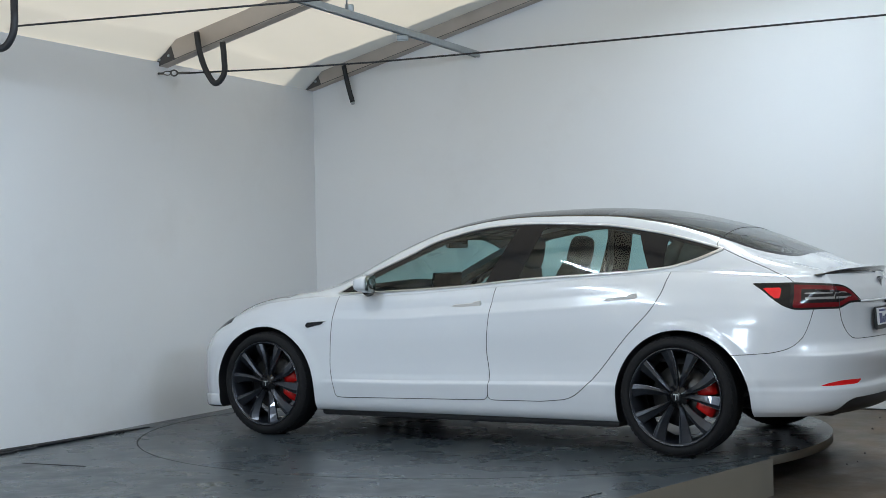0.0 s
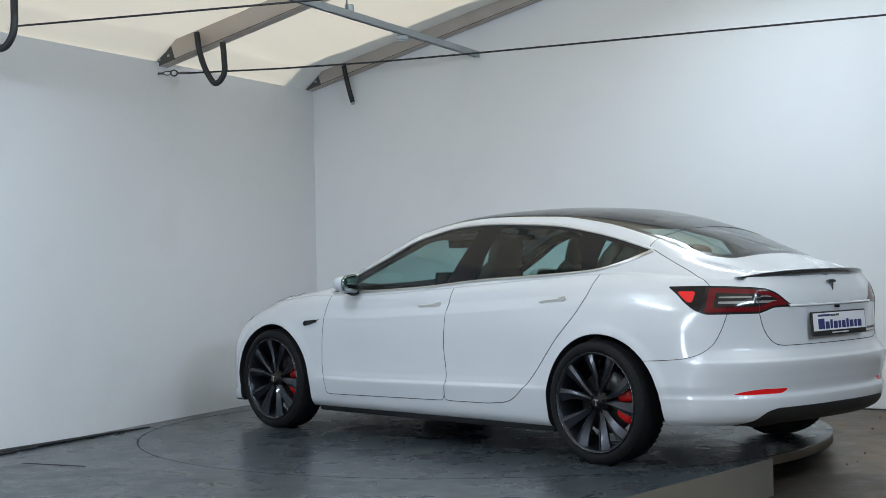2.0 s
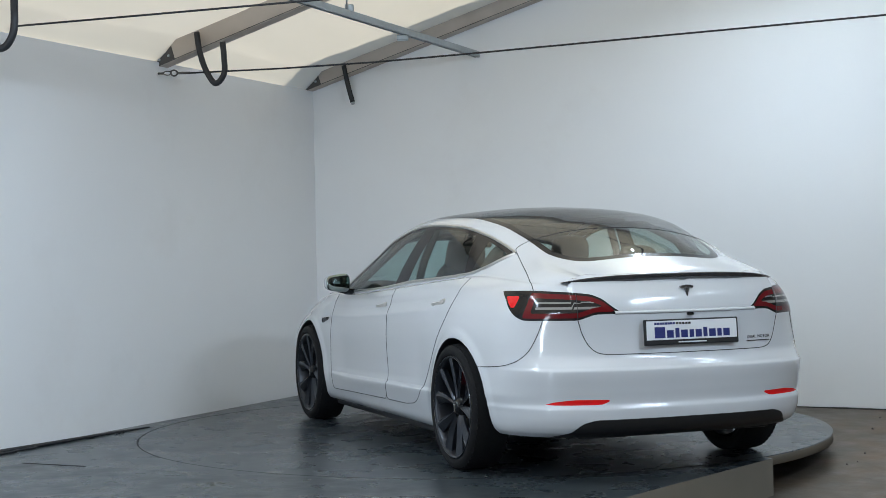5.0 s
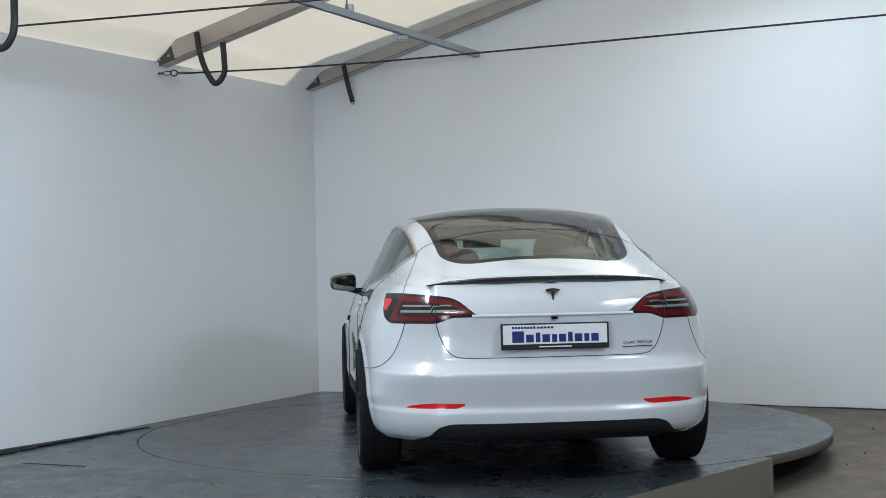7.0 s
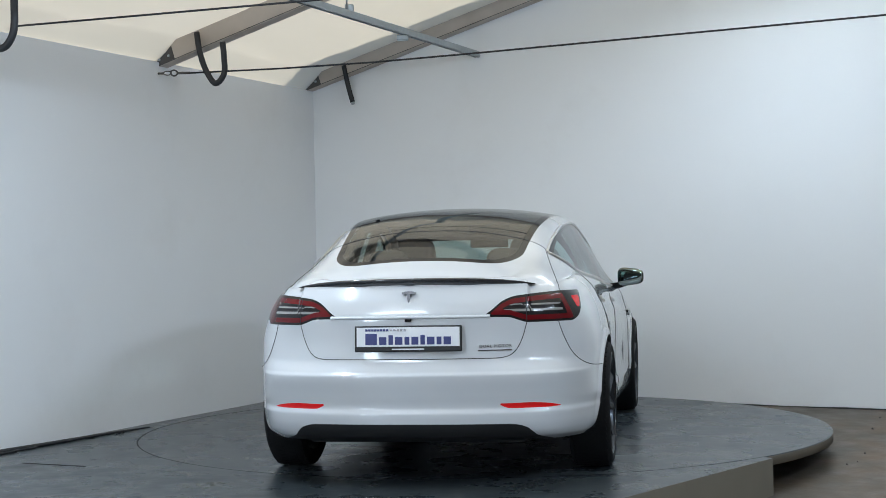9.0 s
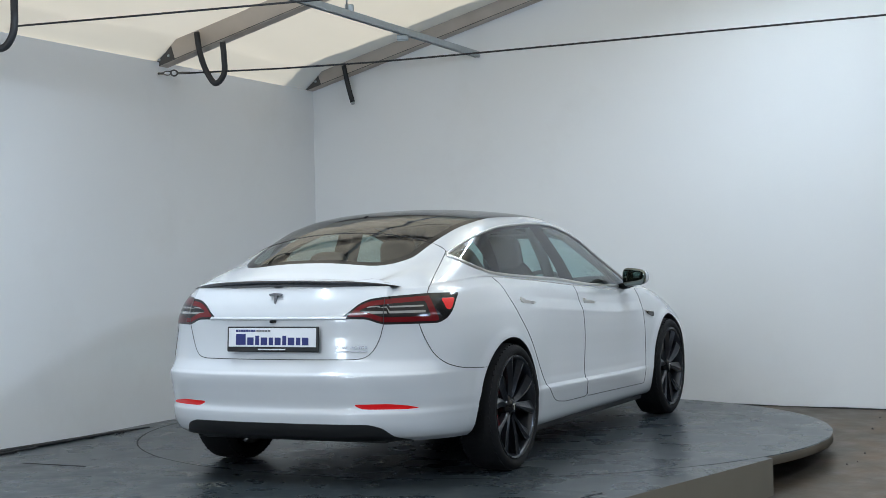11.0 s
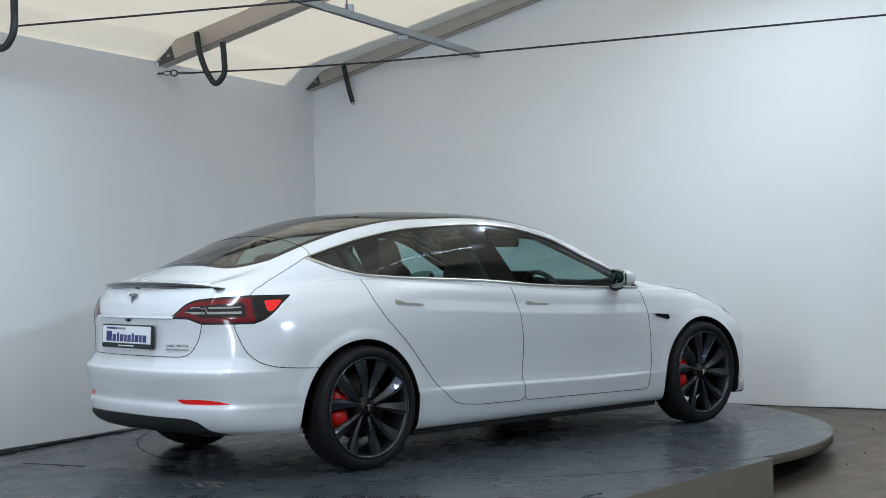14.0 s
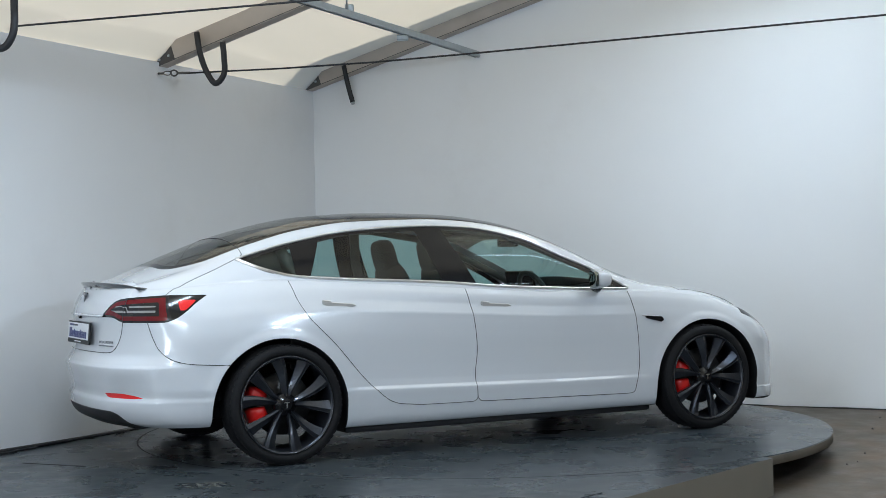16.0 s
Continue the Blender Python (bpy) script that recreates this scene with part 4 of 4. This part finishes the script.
def wheel(cx, side):
    """Tyre with tread blocks, rim, ten blades, hub, brake disc and red caliper. Local y points out of the car."""
    at = Matrix.Translation((cx + .006, 0.824 * side, TYRE_R)) @ (Matrix.Identity(4) if side > 0 else Matrix.Rotation(math.pi, 4, "Z"))
    bm = bmesh.new()
    lathe(bm, [(.268, .070), (.276, .098), (.290, .110), (.307, .109), (.323, .099), (.333, .080), (TYRE_R, .055), (TYRE_R, -.055), (.333, -.08),
               (.322, -.098), (.300, -.110), (.27, -.10), (.262, -.07)], 96)
    tyre = part("wheel", bm, TYRE, car, "black low-profile tyre on a dark alloy wheel", at=at)
    bm = bmesh.new()
    for k in range(60):
        for yy, tilt in ((.072, 14), (.028, -14), (-.028, 14), (-.072, -14)):
            t = 2 * math.pi * (k + (0.5 if yy in (.028, -.072) else 0)) / 60
            m = Matrix.Rotation(-t, 4, "Y") @ Matrix.Translation((TYRE_R - (.0042 if abs(yy) < .05 else .0085), yy, 0)) @ Matrix.Rotation(radians(tilt), 4, "X")
            add_box(bm, (.010, .036, .024), m)
    part("tread", bm, TYRE, tyre, "blocky tyre tread", smooth=False)
    bm = bmesh.new()
    lathe(bm, [(.2765, .094), (.272, .103), (.265, .102), (.259, .090), (.252, .070), (.245, .02), (.238, -.06), (.25, -.09)])
    part("rim", bm, RIM, tyre, "dark grey alloy rim")
    bm = bmesh.new()
    add_tube(bm, [(.2705 * math.cos(2 * math.pi * k / 64), .1035, .2705 * math.sin(2 * math.pi * k / 64)) for k in range(65)], .0032, 6, False)
    part("rim_lip", bm, RIM_EDGE, tyre, "lighter grey rim lip")
    for k in range(10):
        turn = Matrix.Rotation(-(2 * math.pi * k / 10 + radians(6)), 4, "Y")
        blade = new("blade", BLADES[k % 2][0])
        blade.parent, blade.matrix_basis = tyre, turn
        lip = new("blade_edge", BLADES[k % 2][1])
        lip.parent = blade
    bm = bmesh.new()
    lathe(bm, [(.0, .088), (.028, .088), (.033, .085), (.034, .076), (.060, .070), (.066, .058), (.066, .02)], 40)
    part("hub", bm, BLACK_GLOSS, tyre, "black hub cap")
    bm = bmesh.new()
    add_box(bm, (.006, .002, .030), Matrix.Translation((0, .0895, -.003)))
    add_box(bm, (.030, .002, .006), Matrix.Translation((0, .0895, .013)))
    part("hub_badge", bm, CHROME, tyre, smooth=False)
    bm = bmesh.new()
    lathe(bm, [(.06, -.004), (.175, -.004), (.175, -.03), (.06, -.03)], 56)
    part("brake_disc", bm, BRAKE, tyre, "steel brake disc")
    bm = bmesh.new()
    for lo, hi in ((-33, -4), (4, 33)):
        prof = []
        for k in range(7):
            t = radians(180 + lo + (hi - lo) * k / 6) if side > 0 else radians(lo + (hi - lo) * k / 6)
            bulge = 1 - .25 * abs(k / 3 - 1) ** 2
            prof.append([bm.verts.new((r * math.cos(t), y, r * math.sin(t))) for r, y in
                         ((.105, .0), (.108, .030 * bulge), (.130, .046 * bulge), (.182, .046 * bulge), (.210, .030 * bulge), (.217, 0), (.217, -.05), (.105, -.05))])
        for a, b in zip(prof, prof[1:]):
            for q in range(8):
                bm.faces.new((a[q], b[q], b[(q + 1) % 8], a[(q + 1) % 8]))
        bm.faces.new(prof[0])
        bm.faces.new(prof[-1][::-1])
    part("brake_caliper", bm, CALIPER, tyre, "bright red brake caliper")
    return tyre


for cx, side in WHEELS:
    wheel(cx, side)


# door handles, side repeaters, mirrors
def on_side(x0, z0, x1, z1, height, depth, proud, side, taper=1.0):
    """A flat rounded bar lying on the car's flank."""
    bm = bmesh.new()
    n = 10
    rows = []
    for k in range(n + 1):
        t = k / n
        x, z = x0 + (x1 - x0) * t, z0 + (z1 - z0) * t
        y = side_point(x, z) + proud
        h = height * (1 + (taper - 1) * t) * min(1, (min(t, 1 - t) * 9 + .35))
        rows.append([bm.verts.new(Vector((x, yy * side, zz))) for yy, zz in ((y - depth, z - h / 2), (y, z - h / 2 + .003), (y, z + h / 2 - .003), (y - depth, z + h / 2))])
    for a, b in zip(rows, rows[1:]):
        for q in range(4):
            bm.faces.new((a[q], b[q], b[(q + 1) % 4], a[(q + 1) % 4]))
    bm.faces.new(rows[0])
    bm.faces.new(rows[-1][::-1])
    bmesh.ops.recalc_face_normals(bm, faces=bm.faces[:])
    return bm


for side in (1, -1):
    part("door_handle", on_side(-.165, .853, .035, .842, .024, .01, .006, side, .8), SATIN, car_doors["door_f", side], "flush chrome handle", smooth=False)
    part("door_handle", on_side(-1.185, .892, -.985, .875, .024, .01, .006, side, .8), SATIN, car_doors["door_r", side], "flush chrome handle", smooth=False)
    for kind, x0, z0 in (("door_f", -.165, .858), ("door_r", -1.185, .897)):
        part("handle_tab", on_side(x0 - .004, z0, x0 + .052, z0 - .001, .034, .012, .008, side, .7), SATIN, car_doors[kind, side], smooth=False)
    rep = part("side_repeater", on_side(.985, .738, 1.115, .718, .020, .014, .010, side, 2.0), BLACK_GLOSS, car, "black wing camera housing", smooth=False)
    part("repeater_trim", on_side(.960, .748, 1.09, .738, .007, .012, .012, side, .8), CHROME, rep, "chrome trim", smooth=False)
    # mirror
    bm = bmesh.new()
    r = bmesh.ops.create_uvsphere(bm, u_segments=24, v_segments=16, radius=1.0)
    for v in r["verts"]:
        p = v.co
        q = Vector((math.copysign(abs(p.x) ** .6, p.x), math.copysign(abs(p.y) ** .6, p.y), math.copysign(abs(p.z) ** .6, p.z)))
        x = q.x * (.085 if q.x > 0 else .045)
        zz = q.z * .057 * (1 - .18 * max(0, q.x)) * (1 - .16 * q.y)
        v.co = (x * .9 + .620 - .03 * q.y, (q.y * .088 + .945) * side, zz + .984)
    mirror = part("door_mirror", bm, PAINT, car, "white door mirror with black back and glass")
    bm = bmesh.new()
    r = bmesh.ops.create_uvsphere(bm, u_segments=24, v_segments=16, radius=1.0)
    for v in r["verts"]:
        p = v.co
        q = Vector((math.copysign(abs(p.x) ** .6, p.x), math.copysign(abs(p.y) ** .55, p.y), math.copysign(abs(p.z) ** .55, p.z)))
        v.co = (q.x * .020 + .578 - .03 * q.y, (q.y * .0892 + .945) * side, q.z * .0582 * (1 - .16 * q.y) + .984)
    part("mirror_glass", bm, MIRROR, mirror, "silvered mirror glass in a black edge")
    bm = bmesh.new()
    add_tube(bm, [(.66, .80 * side, .915), (.65, .86 * side, .925), (.63, .93 * side, .945)], lambda u: .030 - .006 * u, 10, True, .5)
    part("mirror_arm", bm, BLACK_GLOSS, mirror, "black mirror arm")

# tail: spoiler, ledge, badge, plate
bm = bmesh.new()
rows = []
for k in range(41):
    y = -.605 + 1.21 * k / 40
    u = abs(y) / .605
    x = -2.298 + .135 * u ** 2.2
    z = 1.020 - .019 * u ** 2.2
    h = .018 * (1 - u ** 6) + .002
    w = .085 * (1 - .6 * u ** 3)
    g = 1 - .92 * u ** 6
    rows.append([bm.verts.new(q) for q in ((x + w, y, z + .012 * g), (x + .02, y, z + h * .8), (x - .018 * g, y, z + h), (x - .022 * g, y, z + h - .006 * g), (x - .002, y, z - (.012 + .006 * u) * g), (x + w, y, z - .012 * g))])
for a, b in zip(rows, rows[1:]):
    for q in range(6):
        bm.faces.new((a[q], b[q], b[(q + 1) % 6], a[(q + 1) % 6]))
bm.faces.new(rows[0])
bm.faces.new(rows[-1][::-1])
bmesh.ops.recalc_face_normals(bm, faces=bm.faces[:])
part("boot_spoiler", bm, CARBON, boot_lid, "black carbon-fibre lip spoiler")

bm = bmesh.new()
rows = []
for k in range(33):
    y = -.40 + .80 * k / 32
    x = tail_point(y, .85)
    rows.append([bm.verts.new(q) for q in ((x + .006, y, .862), (x - .010, y, .852), (x - .010, y, .846), (x + .006, y, .838))])
for a, b in zip(rows, rows[1:]):
    for q in range(4):
        bm.faces.new((a[q], b[q], b[(q + 1) % 4], a[(q + 1) % 4]))
bmesh.ops.recalc_face_normals(bm, faces=bm.faces[:])
part("boot_ledge", bm, PAINT, boot_lid)
bm = bmesh.new()
add_box(bm, (.02, .032, .014), Matrix.Translation((tail_point(0, .84) - .006, 0, .835)), .004)
part("reversing_camera", bm, BLACK_GLOSS, boot_lid, "small black reversing camera", smooth=False)

# emblem: a curved bar over a tapering stem
bx = tail_point(0, .945) - .004
bm = bmesh.new()


def slab(outline, x0, x1):
    lo = [bm.verts.new((x0, y, z)) for y, z in outline]
    hi = [bm.verts.new((x1, y, z)) for y, z in outline]
    n = len(outline)
    bm.faces.new(lo)
    bm.faces.new(hi[::-1])
    for i in range(n):
        bm.faces.new((lo[i], hi[i], hi[(i + 1) % n], lo[(i + 1) % n]))


slab([(-.010, .964), (.010, .964), (.0015, .908), (-.0015, .908)], bx - .004, bx + .014)
slab([(-.036, .972), (-.018, .977), (0, .979), (.018, .977), (.036, .972), (.030, .962), (.012, .966), (-.012, .966), (-.030, .962)], bx - .004, bx + .014)
bmesh.ops.recalc_face_normals(bm, faces=bm.faces[:])
part("emblem", bm, BADGE, boot_lid, "dark chrome emblem", smooth=False)

px = tail_point(0, .74) - .016
tilt = Matrix.Translation((px, 0, .747)) @ Matrix.Rotation(radians(4.0), 4, "Y")
bm = bmesh.new()
add_box(bm, (.014, .534, .128), tilt, .006)
plate = part("number_plate", bm, BLACK_MATT, boot_lid, "white dealer plate in a black surround", smooth=False)
bm = bmesh.new()
add_box(bm, (.004, .512, .094), tilt @ Matrix.Translation((-.0075, 0, .009)), .001)
part("plate_face", bm, PLATE_WHITE, plate, "white plate", smooth=False)


def bar_row(widths, gap, y0, z0, heights, material, label):
    """Plain bars in a row across the plate, reading from the car's left."""
    y = y0
    for w, h in zip(widths, heights):
        bm = bmesh.new()
        add_box(bm, (.003, w, h), tilt @ Matrix.Translation((-.0095, y - w / 2, z0 + h / 2)))
        part("lettering_bar", bm, material, plate, label, smooth=False)
        y -= w + gap


bar_row((.058, .037, .022, .037, .024, .034, .022, .037, .024, .036), .0105, .212, -.029, (.055, .038, .047, .038, .038, .038, .047, .038, .038, .038),
        PLATE_BLUE, "dark blue lettering bar")
bar_row((.012,) * 8, .0028, .212, .037, (.011,) * 8, PLATE_BLUE, "dark blue lettering bar")
bar_row((.013,) * 5, .0042, .090, .037, (.010,) * 5, BADGE, "grey lettering bar")
bm = bmesh.new()
add_box(bm, (.003, .16, .006), tilt @ Matrix.Translation((-.0075, 0, -.051)))
part("lettering_bar", bm, PLATE_WHITE, plate, "thin white lettering bar", smooth=False)

# model badge in raised letters
curve = bpy.data.curves.new("badge_text", "FONT")
curve.body, curve.size, curve.extrude, curve.space_character = "DUAL MOTOR", .0215, .0012, 1.2
text_ob = bpy.data.objects.new("badge_text", curve)
scene.collection.objects.link(text_ob)
bpy.context.view_layer.update()
badge_mesh = bpy.data.meshes.new_from_object(text_ob.evaluated_get(bpy.context.evaluated_depsgraph_get()))
bpy.data.objects.remove(text_ob)
badge_mesh.materials.clear()
badge_mesh.materials.append(BADGE)
badge = new("model_badge", badge_mesh)
badge.parent = boot_lid
yaw = math.degrees(math.atan2(tail_point(.50, .70) - tail_point(.34, .70), .16))
badge.matrix_basis = Matrix.Translation((tail_point(.34, .70) - .006, -.345, .697)) @ Matrix.Rotation(radians(-90 + yaw), 4, "Z") @ Matrix.Rotation(radians(90), 4, "X")
tagged(badge, "chrome model lettering")
bm = bmesh.new()
add_box(bm, (.003, .165, .004), Matrix.Translation(((tail_point(.34, .685) + tail_point(.5, .685)) / 2 - .006, -.42, .684)) @ Matrix.Rotation(radians(yaw), 4, "Z"))
part("badge_underline", bm, BADGE, boot_lid, smooth=False)


# ---- cabin ----
def cushion(bm, size, m, power=.55, taper=0.0):
    r = bmesh.ops.create_uvsphere(bm, u_segments=20, v_segments=12, radius=1.0)
    for v in r["verts"]:
        q = Vector([math.copysign(abs(c) ** power, c) for c in v.co])
        q.y *= 1 - taper * (q.z + 1) / 2
        v.co = m @ Vector((q.x * size[0] / 2, q.y * size[1] / 2, q.z * size[2] / 2))


for y in (.36, -.36):
    bm = bmesh.new()
    cushion(bm, (.52, .50, .16), Matrix.Translation((.18, y, .50)))
    seat = part("front_seat", bm, LEATHER, car, "dark grey-brown front seat")
    bm = bmesh.new()
    cushion(bm, (.15, .48, .66), Matrix.Translation((-.13, y, .80)) @ Matrix.Rotation(radians(-18), 4, "Y"), taper=.25)
    part("backrest", bm, LEATHER, seat)
    bm = bmesh.new()
    cushion(bm, (.11, .27, .22), Matrix.Translation((-.25, y, 1.155)) @ Matrix.Rotation(radians(-14), 4, "Y"), taper=.15)
    part("headrest", bm, LEATHER, seat)
bm = bmesh.new()
cushion(bm, (.5, 1.25, .18), Matrix.Translation((-.72, 0, .53)))
bench = part("rear_bench", bm, LEATHER, car, "dark grey-brown rear bench")
bm = bmesh.new()
cushion(bm, (.16, 1.25, .58), Matrix.Translation((-1.06, 0, .80)) @ Matrix.Rotation(radians(-22), 4, "Y"))
part("backrest", bm, LEATHER, bench)
for y in (.34, -.34):
    bm = bmesh.new()
    cushion(bm, (.10, .26, .17), Matrix.Translation((-1.19, y, 1.10)) @ Matrix.Rotation(radians(-14), 4, "Y"), taper=.15)
    part("headrest", bm, LEATHER, bench)
bm = bmesh.new()
add_box(bm, (.42, 1.24, .03), Matrix.Translation((-1.42, 0, 1.015)) @ Matrix.Rotation(radians(6), 4, "Y"), .01)
part("parcel_shelf", bm, TRIM, car, "dark parcel shelf", smooth=False)
bm = bmesh.new()
cushion(bm, (.34, 1.40, .16), Matrix.Translation((.86, 0, .82)))
dash = part("dashboard", bm, TRIM, car, "dark dashboard")
bm = bmesh.new()
add_box(bm, (.02, .36, .22), Matrix.Translation((.60, 0, .93)) @ Matrix.Rotation(radians(-12), 4, "Y"), .006)
part("touch_screen", bm, BLACK_GLOSS, dash, "dark centre touch screen", smooth=False)
bm = bmesh.new()
rot = Matrix.Translation((.50, -.36, .87)) @ Matrix.Rotation(radians(-24), 4, "Y")
add_tube(bm, [rot @ Vector((0, .175 * math.cos(2 * math.pi * k / 28), .175 * math.sin(2 * math.pi * k / 28))) for k in range(29)], .016, 8)
add_tube(bm, [rot @ Vector((0, -.17, 0)), rot @ Vector((.05, 0, -.01)), rot @ Vector((0, .17, 0))], .018, 6)
part("steering_wheel", bm, TRIM, car, "dark steering wheel")
bm = bmesh.new()
add_box(bm, (.03, .26, .07), Matrix.Translation((.50, 0, 1.235)), .015)
add_tube(bm, [(.50, 0, 1.24), (.60, 0, 1.27)], .012, 8)
part("interior_mirror", bm, BLACK_GLOSS, car, "black interior mirror")
bm = bmesh.new()
for side in (1, -1):
    add_box(bm, (2.2, .03, .40), Matrix.Translation((-.25, .765 * side, .72)), .01)
add_box(bm, (2.9, 1.50, .03), Matrix.Translation((-.3, 0, .34)), .01)
add_box(bm, (.05, 1.45, .55), Matrix.Translation((1.12, 0, .60)), .01)
part("cabin_lining", bm, TRIM, car, "dark cabin lining", smooth=False)
bm = bmesh.new()
for side in (1, -1):
    add_tube(bm, [(-.27, .70 * side, .93), (-.33, .665 * side, 1.12), (-.37, .585 * side, 1.33)], .035, 8, True, .6)
    add_tube(bm, [(.95, .72 * side, .93), (.60, .66 * side, 1.09), (.20, .60 * side, 1.255), (-.3, .575 * side, 1.335), (-.9, .555 * side, 1.31), (-1.3, .52 * side, 1.22), (-1.6, .47 * side, 1.13)], .024, 8)
    add_tube(bm, [(-1.24, .66 * side, 1.03), (-1.30, .61 * side, 1.14), (-1.33, .53 * side, 1.22)], .035, 8)
for side in (1, -1):
    lining = [(-1.325, .645, 1.045), (-1.50, .610, 1.085), (-1.64, .560, 1.12), (-1.60, .495, 1.165), (-1.36, .545, 1.225)]
    out_v = [bm.verts.new((x, (y - .012) * side, z)) for x, y, z in lining]
    in_v = [bm.verts.new((x, (y - .035) * side, z)) for x, y, z in lining]
    bm.faces.new(out_v)
    bm.faces.new(in_v[::-1])
    for k in range(5):
        bm.faces.new((out_v[k], in_v[k], in_v[(k + 1) % 5], out_v[(k + 1) % 5]))
add_box(bm, (.10, .98, .03), Matrix.Translation((-.72, 0, 1.345)), .01)
add_box(bm, (.10, .90, .03), Matrix.Translation((.30, 0, 1.265)), .01)
part("roof_lining", bm, HEADLINER, car, "grey headlining along the roof rails")


def theta(t):
    s = (t - 8) / 8
    return 150.18 - 7.643 * t - 0.14 * (s * s - 1) + 0.39 * (s ** 3 - s)


def motions():
    """The disc turns clockwise; the car rides on it, standing a little behind its centre."""
    times = [0.5 * k for k in range(33)]
    walk(turntable, [(t, pose(0, 0, 0, 0, 0, theta(t))) for t in times])
    walk(car, [(t, pose(0, 0, 0, 0, 0, theta(t)) @ pose(-0.305, -0.039, 0)) for t in times])


motions()
